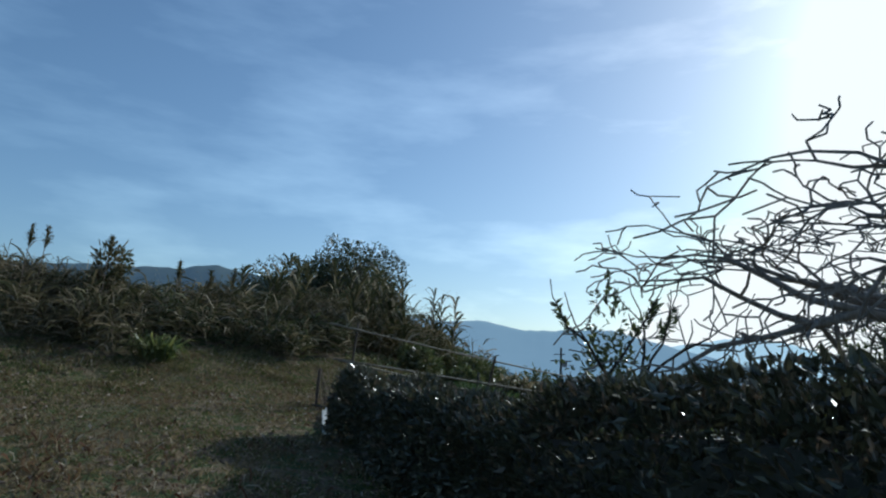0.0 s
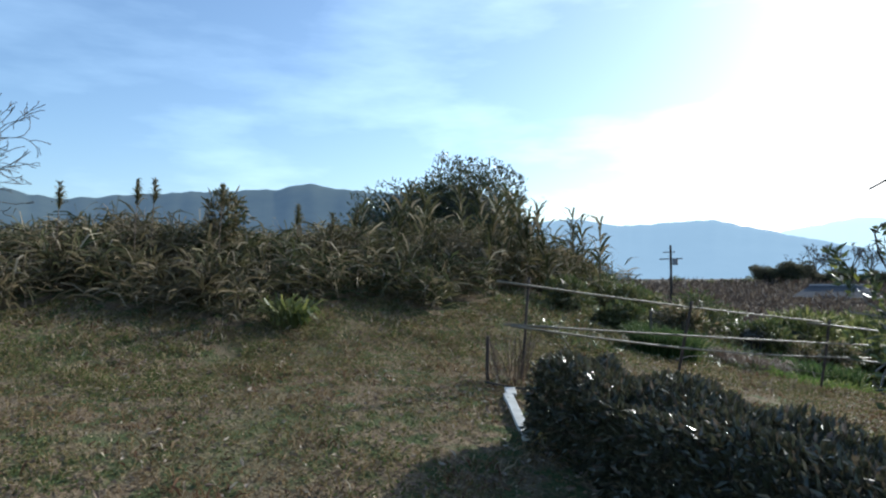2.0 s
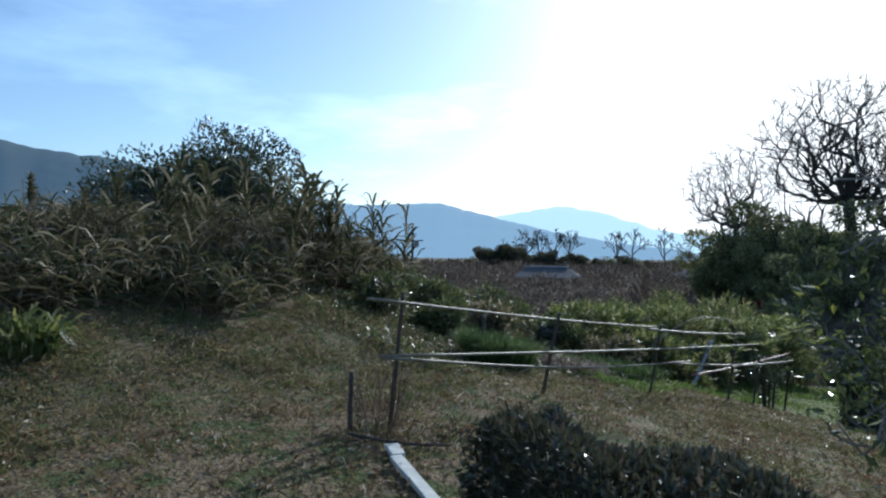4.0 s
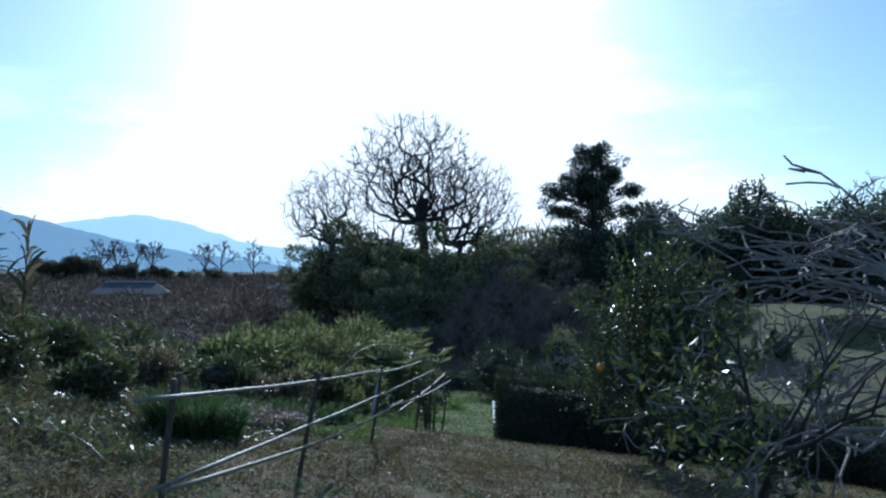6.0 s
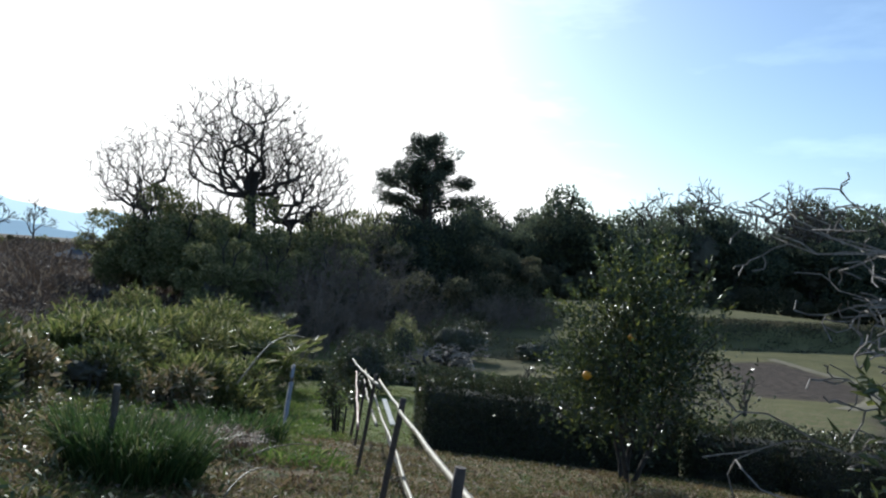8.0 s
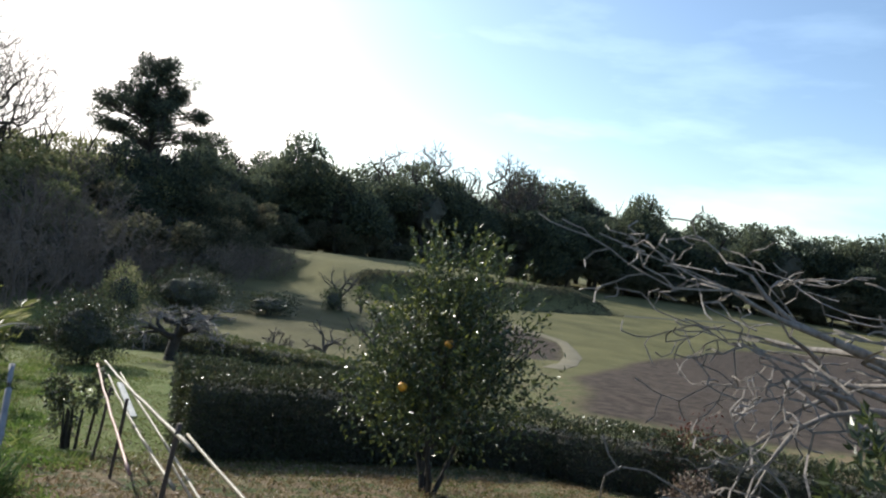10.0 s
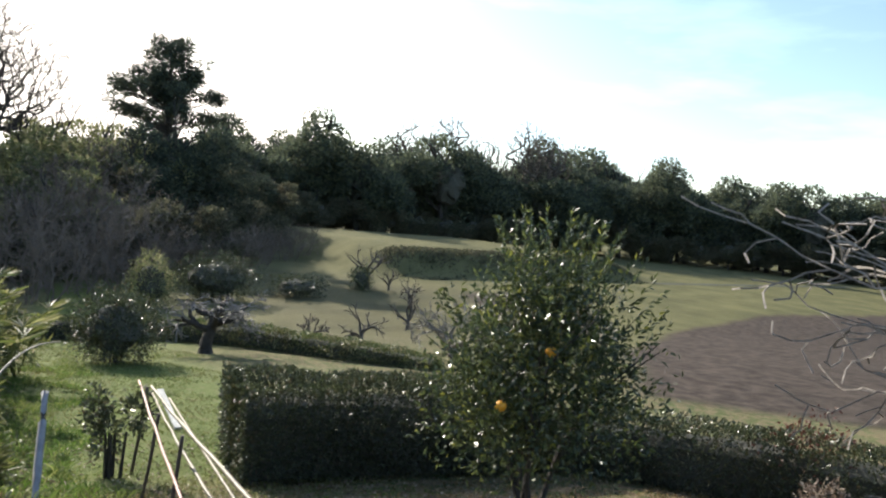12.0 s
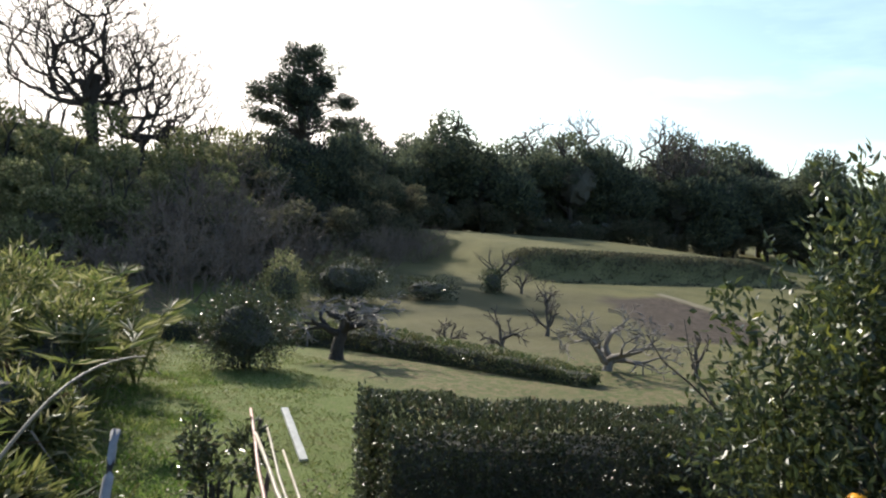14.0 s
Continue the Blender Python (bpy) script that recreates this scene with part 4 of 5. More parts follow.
def reeds():
    n = 13000
    x, y = rng.uniform(-15, -2.2, n), rng.uniform(-6, 13, n)
    keep = inside_bank(x, y) & ~((x < -11) & (y < -1))
    x, y = x[keep], y[keep]
    s, d = along(x, y)
    n = len(x)
    h = rng.uniform(0.68, 1.22, n) * (0.75 + 0.5 * np.array([noise.noise(Vector((a * 0.5, b * 0.5, 3))) + 0.5 for a, b in zip(x, y)]))
    h = h * np.clip(0.5 + (-d - 3.0) * 0.06, 0.45, 0.72) * np.interp(s, (-6, 0.5, 2, 4, 6.5, 8), (0.88, 0.95, 1.2, 1.6, 1.4, 0.9))
    k = 10
    base = np.stack([x, y, lie(x, y)], -1)
    lean = np.stack([rng.normal(0, 0.18, n), rng.normal(0, 0.18, n), np.ones(n)], -1)
    u = rng.uniform(0.12, 0.95, (n, k))
    P = (base[:, None] + lean[:, None] * (u * h[:, None])[..., None]).reshape(-1, 3)
    D = unit(rng.normal(size=(n * k, 3)) * np.array((1, 1, 0.5)) + np.array((0, 0, 0.75)))
    v, f = blade_cards(P, D, rng.uniform(0.18, 0.5, n * k), rng.uniform(0.012, 0.03, n * k), rng.uniform(0.2, 1.1, n * k))
    top = thing("reed_bank", "overgrown bank of dry and green reeds and tall grass", "reeds", kind="stuff")
    link_mesh("leaves", v, f, M_REED, top)
    segs = [(tuple(b), tuple(b + l * hh), 0.004, 0.002) for b, l, hh in zip(base[::2], lean[::2], h[::2])]
    v, f = tubes(segs, 3)
    link_mesh("stalks", v, f, M_DEAD, top)


reeds()


shrub("shrub", "great rounded evergreen bush overgrown with climbers", (-9.45, 12.2), (1.75, 1.75, 1.85), 20000, 0.1, M_HEDGE, 121, 0.0, True, 0.15)
shrub("shrub", "bush smothered in dry climbers and reeds", (-8.3, 11.0), (1.8, 1.8, 0.85), 8000, 0.17, M_REED, 122, 0.05, True, 0.25)
shrub("shrub", "bush smothered in dry climbers and reeds", (-6.6, 10.6), (1.7, 1.7, 0.55), 6000, 0.17, M_REED, 123, 0.05, True, 0.25)
shrub("shrub", "dark evergreen bush beside the great bush", (-10.6, 11.3), (1.9, 1.9, 1.35), 9000, 0.12, M_HEDGE, 124, 0.0, True, 0.25)

bare_tree("bare_tree", "thin leafless shrub rising over the reed bank", (-7.7, 0.05), 0.95, 131, M_BARK, 0.05,
          [(0.8, 0.3, 0.7), (-0.5, 0.4, 1), (0.4, -0.6, 1), (0.6, 0.8, 0.8)], [0.8, 0.65, 0.65, 0.8], 4, 0.6, 0.05, 2, 0.012, 0.74, 0.18, 5, 0.005)


def plume(place, h):
    z0 = gz(*place)
    top = thing("reed_plume", "tall dry reed with a feathery seed head", "reed", (place[0], place[1], z0), "tall reeds over the bank")
    stick("stem", top, M_DEAD, (0, 0, -0.05), (0.06, 0.03, h - 0.2), 0.008, 0.005, sides=5)
    n = 70
    t = rng.random(n)
    P = np.stack([0.06 + rng.normal(0, .01, n), 0.03 + rng.normal(0, .01, n), h - 0.3 + 0.3 * t], -1)
    D = unit(np.stack([rng.normal(0.25, .3, n), rng.normal(0, .3, n), np.ones(n)], -1))
    v, f = blade_cards(P, D, 0.17 * (1.1 - t * 0.6), 0.014, 0.8)
    link_mesh("seed_head", v, f, M_REED, top)


for bearing, dist, h in ((-72.5, 9.6, 1.65), (-67.5, 9.4, 1.75), (-66.3, 9.9, 1.7), (-61.5, 9.6, 1.75), (-55.7, 9.8, 1.5), (-53.0, 9.9, 1.4), (-51.0, 10.2, 1.45), (-39.0, 10.5, 1.45), (-37.0, 10.3, 1.3)):
    plume((2.63 + dist * math.sin(radians(bearing)), -1.56 + dist * math.cos(radians(bearing))), h - 0.42)
shrub("shrub", "dead-leaved bush rising from the reed bank", (-6.6, 3.6), (0.55, 0.55, 0.65), 900, 0.12, M_REED, 125, 0.0, False, 0.3, 3, 0.3)

def cane_reed(place, h, seed):
    """One upright cane with broad bent leaves along its upper half."""
    rnd = random.Random(seed)
    top = thing("cane_reed", "tall upright cane with broad half-withered leaves", "reed", (place[0], place[1], gz(*place)), "tall canes on the bank")
    lean = Vector((rnd.gauss(0, 0.1), rnd.gauss(0, 0.1), 1)).normalized()
    stick("stem", top, M_REED, (0, 0, -0.05), lean * h * 0.92, 0.010, 0.005, sides=5)
    n = 26
    t = np.linspace(0.25, 1.0, n)
    a = rng.uniform(0, 6.283, n)
    P = np.array(lean) * (t * h * 0.92)[:, None]
    D = unit(np.stack([np.cos(a) * 0.55, np.sin(a) * 0.55, np.full(n, 1.0)], -1))
    v, f = blade_cards(P, D, rng.uniform(0.28, 0.5, n), rng.uniform(0.03, 0.055, n), rng.uniform(0.3, 1.0, n))
    link_mesh("leaves", v, f, M_REED, top)


rnd = random.Random(77)
for i in range(34):
    q = (rnd.uniform(-6.6, -3.6), rnd.uniform(6.0, 9.3))
    if along(*q)[1] < -3.6:
        cane_reed(q, rnd.uniform(1.15, 1.75), i)

# low shrubs along the bank, left of the fence
rnd = random.Random(5)
LOW = ((-4.3, 9.8, 0.6), (-3.2, 9.4, 0.5), (-2.2, 9.2, 0.45), (-1.6, 10.6, 0.5), (-2.8, 11.2, 0.6), (-0.7, 11.0, 0.45), (-1.5, 12.6, 0.6), (-0.2, 12.4, 0.5),
       (-0.6, 14.0, 0.7), (0.7, 14.2, 0.7), (0.2, 16.0, 0.9), (1.6, 16.4, 0.85), (0.9, 18.2, 1.15), (2.1, 19.4, 1.1), (-1.5, 15.5, 0.8), (-2.5, 7.7, 0.32), (-3.3, 7.6, 0.4), (0.6, 12.4, 0.45), (-0.4, 20.5, 1.3), (1.2, 21.5, 1.3), (3.0, 23.5, 1.4))
for i, (x, y, k) in enumerate(LOW):
    if y < 11.5:
        shrub("shrub", "low tangled shrub with broad green and withered leaves", (x, y), (k * 1.15, k * 1.15, k * 0.72), int(3800 * k), 0.11, (M_SHRUB, M_SHRUB, M_DEADMIX)[i % 3], 140 + i, 0.25, k > 0.45, 0.4, 5, 0.35, "low shrubs on the bank")
    else:
        shrub("bamboo_grass", "bushy bamboo grass with pale narrow leaves", (x, y), (k * 1.2, k * 1.2, k * 0.95), int(5200 * k), 0.19, M_SASA, 140 + i, 0.2, True, 0.35, 4, 0.2, "bamboo grass on the bank")


def fan_palm(place, h, seed):
    """A dwarf palm: stalks that end in fans of narrow leaflets."""
    rnd = random.Random(seed)
    z0 = gz(*place)
    top = thing("palm_shrub", "low palm with yellowish-green fan leaves", "palm", (place[0], place[1], z0))
    for k in range(7):
        a = rnd.uniform(0, 6.28)
        e = Vector((0.45 * math.cos(a), 0.45 * math.sin(a), h * rnd.uniform(0.8, 1.1)))
        stick("stalk", top, M_SASA, (0, 0, -0.05), e, 0.012, 0.008, sides=5, bow=-0.05)
        n = 16
        ang = np.linspace(-1.9, 1.9, n)
        out = np.array((math.cos(a), math.sin(a), 0.25))
        side = np.array((-math.sin(a), math.cos(a), 0.0))
        D = unit(out * np.cos(ang)[:, None] + side * np.sin(ang)[:, None] + np.array((0, 0, 0.25)))
        v, f = leaf_cards(np.repeat(np.array([e]), n, 0), D, np.full(n, 0.42), np.full(n, 0.045))
        link_mesh("fan", v, f, M_SASA, top)


fan_palm((3.0, 19.2), 1.7, 1)
fan_palm((3.3, 18.4), 1.2, 2)
fan_palm((1.9, 15.6), 1.1, 3)


def tuft(name, label, place, n, h, w, mat, spread, droop, group=""):
    top = thing(name, label, "grass", (place[0], place[1], gz(*place)), group)
    a, r = rng.uniform(0, 6.283, n), spread * np.sqrt(rng.random(n))
    x, y = r * np.cos(a), r * np.sin(a)
    P = np.stack([x, y, lie(x + place[0], y + place[1]) - gz(*place) - 0.02], -1)
    D = unit(np.stack([np.cos(a) * 0.2 + rng.normal(0, .16, n), np.sin(a) * 0.2 + rng.normal(0, .16, n), np.ones(n)], -1))
    v, f = blade_cards(P, D, h * rng.uniform(0.6, 1.15, n), w, droop * rng.uniform(0.4, 1.4, n))
    link_mesh("grass_growth", v, f, mat, top)
    return top


tuft("grass_clump", "deep green clump of tall soft grass beside the fence", (-1.5, 6.85), 2800, 0.5, 0.007, M_TALL, 0.38, 0.45)
tuft("grass_clump", "deep green clump of tall grass on the bank", (-0.3, 9.3), 900, 0.4, 0.013, M_TALL, 0.5, 0.5)
tuft("lily_clump", "green strap-leaved clump with pale withered tips", (-4.1, 2.95), 150, 0.5, 0.028, M_SASA, 0.2, 0.9)
tuft("dry_twig_clump", "clump of thin dry upright twigs beside the post", (-1.38, 3.38), 70, 0.55, 0.006, M_SCRUB, 0.16, 0.15)
tuft("dry_grass_clump", "greyish tangle of dry twigs and grass beside the bank", (-0.9, 8.1), 700, 0.38, 0.01, M_DEAD, 0.45, 1.2)

WEEDS = ((-0.5, 0.6), (-1.2, 1.2), (-1.9, 1.65), (0.4, 0.35), (0.75, -0.1), (-2.6, 1.4), (-1.6, 0.55), (-0.2, 1.3), (-2.3, 0.6))
for i, q in enumerate(WEEDS):
    tuft("weed_clump", "low reddish-brown withered weed in the dry lawn", q, 75, (0.07, 0.1, 0.085)[i % 3], 0.009, (M_RUSSET, M_STRAW, M_STRAW)[i % 3], (0.3, 0.16, 0.24)[i % 3], 1.1, "withered weeds in the lawn")
fallen = thing("fallen_branch", "thin crooked fallen branch beside the stake", "branch")
stick("stem", fallen, M_DARKBARK, (-1.45, 3.1, gz(-1.45, 3.1) + 0.03), (-0.75, 3.05, gz(-0.75, 3.05) + 0.12), 0.012, 0.007, "", 0.02, 6)

# curved dead cane
cane = thing("dead_cane", "long curved dead bamboo cane over the bank", "cane")
a, b = Vector((0.0, 10.5, gz(0, 10.5) + 0.55)), Vector((1.3, 11.9, 0.22))
stick("stem", cane, M_RAIL, a, b, 0.012, 0.007, "", -0.24, 6)


# ---- grasses ----
def sward(name, label, n, box, keep, h, w, mat, droop=0.8):
    x, y = rng.uniform(box[0], box[1], n), rng.uniform(box[2], box[3], n)
    ok = keep(x, y)
    x, y = x[ok], y[ok]
    n = len(x)
    clump = np.array([noise.noise(Vector((a * 2.3, b * 2.3, 1))) for a, b in zip(x, y)])
    P = np.stack([x, y, lie(x, y) - 0.01], -1)
    D = unit(np.stack([rng.normal(0, 0.55, n), rng.normal(0, 0.55, n), np.ones(n)], -1))
    L = h * rng.uniform(0.5, 1.3, n) * (1 + 0.9 * clump)
    v, f = blade_cards(P, D, np.maximum(L, 0.02), w * rng.uniform(0.6, 1.3, n), droop * rng.uniform(0.3, 1.4, n))
    ob = link_mesh(name, v, f, mat)
    return tagged(ob, label, "grass", kind="stuff")


def not_lawn(x, y):
    s, d = along(x, y)
    return ((s < 8.2) | (d < -1.2)) & ~inside_bank(x, y)


def is_lawn(x, y):
    s, d = along(x, y)
    return (s > 7.0) & (d > -1.9)


sward("dry_grass", "short dry and green winter grass", 130000, (-6.5, 5.5, -2.5, 7), not_lawn, 0.06, 0.008, M_GRASS)
sward("green_grass", "greener rough grass below the bank", 60000, (-7, 0, -3, 8), lambda x, y: (along(x, y)[1] < -0.8 + 0.5 * np.sin(x * 2 + y)) & ~inside_bank(x, y), 0.085, 0.01, M_ROUGH)
sward("weed_tufts", "scattered coarse tufts of straw and brown weeds", 26000, (-6, 5, -2.5, 8), lambda x, y: not_lawn(x, y) & (np.sin(x * 3.1 + np.sin(y * 2.3) * 2) * np.sin(y * 3.7 + np.sin(x * 1.9) * 2) > 0.25), 0.095, 0.012, M_STRAW)
sward("dry_grass", "short dry grass on the slope", 45000, (-3, 8, 6, 14), not_lawn, 0.065, 0.012, M_GRASS)
sward("lawn_grass", "bright green short grass of the lawn path", 60000, (0, 9, 9, 27), lambda x, y: is_lawn(x, y) & (along(x, y)[1] < 2.2 + 0.8 * np.sin(x * 1.3 + y)), 0.06, 0.014, M_LAWN)
sward("weeds", "rough green and withered weeds along the bank", 16000, (-7, 3, 3, 14), lambda x, y: (along(x, y)[1] < -0.9) & (along(x, y)[1] > -4.2) & (along(x, y)[0] > 1.5 - 1.2 * along(x, y)[1] * 0), 0.16, 0.02, M_SHRUB)
sward("bank_grass", "fresh green grass on the bank beside the fence", 52000, (-2, 6, 6, 20), lambda x, y: (along(x, y)[1] < -0.35 + 0.3 * np.sin(x * 3 + y)) & (along(x, y)[1] > -2.6) & (along(x, y)[0] > 4.0) & (np.sin(x * 2.1 + y) * np.cos(y * 1.7 - x) > -0.45), 0.16, 0.012, M_FRESH, 1.0)


def mat_weeds():
    """Small broad leaves close to the ground."""
    n = 70000
    x, y = rng.uniform(-6.5, 5.5, n), rng.uniform(-2.5, 9, n)
    patch = np.array([noise.noise(Vector((a * 1.4, b * 1.4, 8))) for a, b in zip(x, y)])
    ok = not_lawn(x, y) & (patch > -0.05)
    x, y = x[ok], y[ok]
    n = len(x)
    P = np.stack([x, y, lie(x, y) + rng.uniform(0.005, 0.05, n)], -1)
    D = unit(np.stack([rng.normal(0, 1, n), rng.normal(0, 1, n), rng.uniform(0.0, 0.9, n)], -1))
    v, f = leaf_cards(P, D, rng.uniform(0.018, 0.04, n), rng.uniform(0.01, 0.02, n), 0.3)
    tagged(link_mesh("ground_weeds", v, f, M_ROUGH), "low small-leaved weeds matted in the dry grass", "weeds", kind="stuff")


mat_weeds()

for i, (x, y, a, ln) in enumerate(((-0.6, 7.6, 0.4, 0.8), (-0.2, 8.6, 1.9, 0.6), (0.2, 9.3, 2.4, 0.7), (-1.1, 6.2, 0.9, 0.6), (-1.9, 5.2, 2.6, 0.5))):
    st = thing("dead_stalk", "pale broken dead stalk lying in the grass", "stalk", group="dead stalks on the slope")
    x2, y2 = x + ln * math.cos(a), y + ln * math.sin(a)
    stick("stem", st, M_RAIL, (x, y, gz(x, y) + 0.05), (x2, y2, gz(x2, y2) + 0.14), 0.007, 0.004, "", -0.05, 5)


def terrace_growth():
    n = 9000
    u, w = rng.uniform(1, 36, n), rng.uniform(-0.6, 4.6, n)
    x, y = 39 + 0.973 * u + 0.23 * w, 42 - 0.23 * u + 0.973 * w
    P = np.stack([x, y, lie(x, y) - 0.1], -1)
    D = unit(np.stack([rng.normal(0, 0.5, n), rng.normal(0, 0.5, n), np.ones(n)], -1))
    v, f = blade_cards(P, D, rng.uniform(0.2, 0.5, n), rng.uniform(0.05, 0.12, n), rng.uniform(0.3, 1.2, n))
    tagged(link_mesh("bank_weeds", v, f, M_THICKET), "dark rough weeds on the bank below the terrace", "weeds", kind="stuff")


terrace_growth()


def litter():
    n = 5200
    x, y = rng.uniform(-5, 5, n), rng.uniform(-1.5, 13, n)
    P = np.stack([x, y, lie(x, y) + 0.03], -1)
    D = unit(np.stack([rng.normal(0, 1, n), rng.normal(0, 1, n), rng.normal(0, 0.25, n)], -1))
    v, f = leaf_cards(P, D, rng.uniform(0.025, 0.07, n), rng.uniform(0.015, 0.03, n), 0.4)
    tagged(link_mesh("fallen_leaves", v, f, M_DEAD), "pale withered leaves scattered in the grass", "leaves", kind="stuff")


litter()


def scrub_field():
    n = 60000
    r = 14 + 190 * rng.random(n) ** 1.7
    az = np.radians(rng.uniform(-52, 11, n))
    x, y = r * np.sin(az), r * np.cos(az)
    ok = (~inside_bank(x, y)) & (along(x, y)[1] < -2.0)
    x, y, r = x[ok], y[ok], r[ok]
    n = len(x)
    k = 0.55 + r / 60
    lump = np.array([noise.noise(Vector((a * 0.12, b * 0.12, 2))) for a, b in zip(x, y)])
    P = np.stack([x, y, lie(x, y) - 0.05], -1)
    D = unit(np.stack([rng.normal(0, 0.4, n), rng.normal(0, 0.4, n), np.ones(n)], -1))
    v, f = blade_cards(P, D, (0.9 + 0.7 * lump) * rng.uniform(0.6, 1.3, n) * (0.7 + 0.3 * k), 0.03 * k * rng.uniform(0.6, 1.6, n), rng.uniform(0.2, 1.2, n))
    tagged(link_mesh("brown_scrub", v, f, M_SCRUB), "wide field of brown withered scrub", "scrub", kind="stuff")


scrub_field()


def scrub_clumps():
    m, k = 1500, 46
    r = 15 + 230 * rng.random(m) ** 1.4
    az = np.radians(rng.uniform(-50, 10, m))
    x, y = r * np.sin(az), r * np.cos(az)
    ok = (~inside_bank(x, y)) & (along(x, y)[1] < -3.0)
    x, y, r = x[ok], y[ok], r[ok]
    m = len(x)
    size = (0.5 + r / 130) * rng.uniform(0.6, 1.4, m)
    c = np.stack([x, y, lie(x, y)], -1)
    d = ball_dirs(m * k)
    d[:, 2] = np.abs(d[:, 2])
    P = np.repeat(c, k, 0) + d * np.repeat(size, k)[:, None] * np.array((1.6, 1.6, 0.85)) * (1 - 0.5 * rng.random(m * k) ** 2)[:, None]
    D = unit(d + 0.8 * rng.normal(size=(m * k, 3)) + np.array((0, 0, 0.5)))
    v, f = leaf_cards(P, D, np.repeat(size, k) * rng.uniform(0.3, 0.7, m * k), np.repeat(size, k) * 0.16)
    tagged(link_mesh("brown_brush", v, f, M_SCRUB), "tangled clumps of brown withered brush", "scrub", kind="stuff")


scrub_clumps()


# ---- woods ----
def wood_tree(name, label, seed, height, radii, n, leaf, mat, clumps=9, group="woodland trees", lump=(0.36, 0.5), top_e=0.8):
    """An evergreen of the wood: trunk, limbs and a crown of clumps, built at the origin."""
    rnd = random.Random(seed)
    top = thing(name, label, "tree", (0, 0, 0), group)
    segs = []
    grow(segs, (0, 0, -0.3), (0, 0, 1), height * 0.62, 0.03 * height, 2, rnd, 0.7, 0.2, 2, 4, 0.07, 0.5, 0.03)
    v, f = tubes(segs, 5)
    link_mesh("trunk", v, f, M_DARKBARK, top)
    vs, fs, off = [], [], 0
    mid = height - radii[2]
    for k in range(clumps):
        a, e = rnd.uniform(0, 6.28), rnd.uniform(-0.7, top_e)
        t = rnd.uniform(0.35, 0.92)
        c = np.array((math.cos(a) * math.sqrt(1 - e * e) * radii[0] * t, math.sin(a) * math.sqrt(1 - e * e) * radii[1] * t, mid + e * radii[2] * t))
        v, f = crown(np.array(radii) * np.array((1.1, 1.1, rnd.uniform(0.55, 0.85))) * rnd.uniform(*lump), n // clumps, leaf, leaf * 0.6, seed * 5 + k, 0.22, 0.45)
        vs.append(v + c)
        fs.append(f + off)
        off += len(v)
    link_mesh("crown", np.concatenate(vs), np.concatenate(fs), mat, top)
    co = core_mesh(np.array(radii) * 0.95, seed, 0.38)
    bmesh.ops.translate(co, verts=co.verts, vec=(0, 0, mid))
    part("filler_core", co, M_CORE, top)
    return top


KINDS = [wood_tree("woodland_tree", "dark evergreen woodland tree with a rounded crown", 201, 14, (5.2, 5.2, 6.8), 9000, 0.52, M_HAZED_WOODS),
         wood_tree("woodland_tree", "dark evergreen woodland tree with a rounded crown", 202, 15.5, (5.8, 5.8, 7.5), 9500, 0.52, M_HAZED_WOODS),
         wood_tree("woodland_tree", "dark evergreen woodland tree with a broad crown", 203, 12.5, (6.2, 6.2, 6.1), 9200, 0.52, M_HAZED_WOODS),
         wood_tree("woodland_tree", "dark pine of the wood with a clumped crown", 204, 16.5, (4.8, 4.8, 7.9), 9200, 0.5, M_HAZED_WOODS, clumps=11)]
SMALL = [wood_tree("thicket_tree", "dense thicket tree at the wood's edge", 211, 6.0, (3.4, 3.4, 3.3), 11000, 0.22, M_THICKET, clumps=22, group="thicket trees", lump=(0.2, 0.36)),
         wood_tree("thicket_tree", "olive-green bamboo-like thicket at the wood's edge", 212, 7.0, (3.2, 3.2, 3.8), 12000, 0.24, M_BAMBOO, clumps=22, group="thicket trees", lump=(0.2, 0.36)),
         wood_tree("thicket_tree", "dense thicket tree at the wood's edge", 213, 5.0, (3.6, 3.6, 2.8), 11000, 0.22, M_THICKET, clumps=22, group="thicket trees", lump=(0.2, 0.36))]
used = set()


def plant(kinds, k, x, y, size):
    ob = kinds[k]
    m = Matrix.Translation((x, y, gz(x, y) - 0.1)) @ Matrix.Rotation(rnd.uniform(0, 6.28), 4, "Z")
    if ob.name in used:
        ob = copy_thing(ob, m)
    else:
        used.add(ob.name)
        ob.matrix_basis = m
    ob.scale = (size, size, size)


rnd = random.Random(11)
# the far wood, from beyond the pine round to the right: azimuth from (0, 5), distance, height factor
EDGE = ((27, 86), (32, 92), (37, 98), (42, 104), (47, 110), (53, 118), (60, 128), (67, 138), (74, 146), (82, 150), (92, 150), (104, 145), (118, 140), (135, 140))
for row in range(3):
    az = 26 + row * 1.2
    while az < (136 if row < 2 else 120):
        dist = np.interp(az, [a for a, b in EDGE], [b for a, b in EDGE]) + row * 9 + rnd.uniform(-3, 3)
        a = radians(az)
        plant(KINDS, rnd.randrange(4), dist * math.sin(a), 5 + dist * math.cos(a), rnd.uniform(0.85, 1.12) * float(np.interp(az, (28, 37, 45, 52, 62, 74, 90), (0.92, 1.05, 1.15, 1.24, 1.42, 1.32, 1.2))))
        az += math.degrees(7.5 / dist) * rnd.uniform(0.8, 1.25)
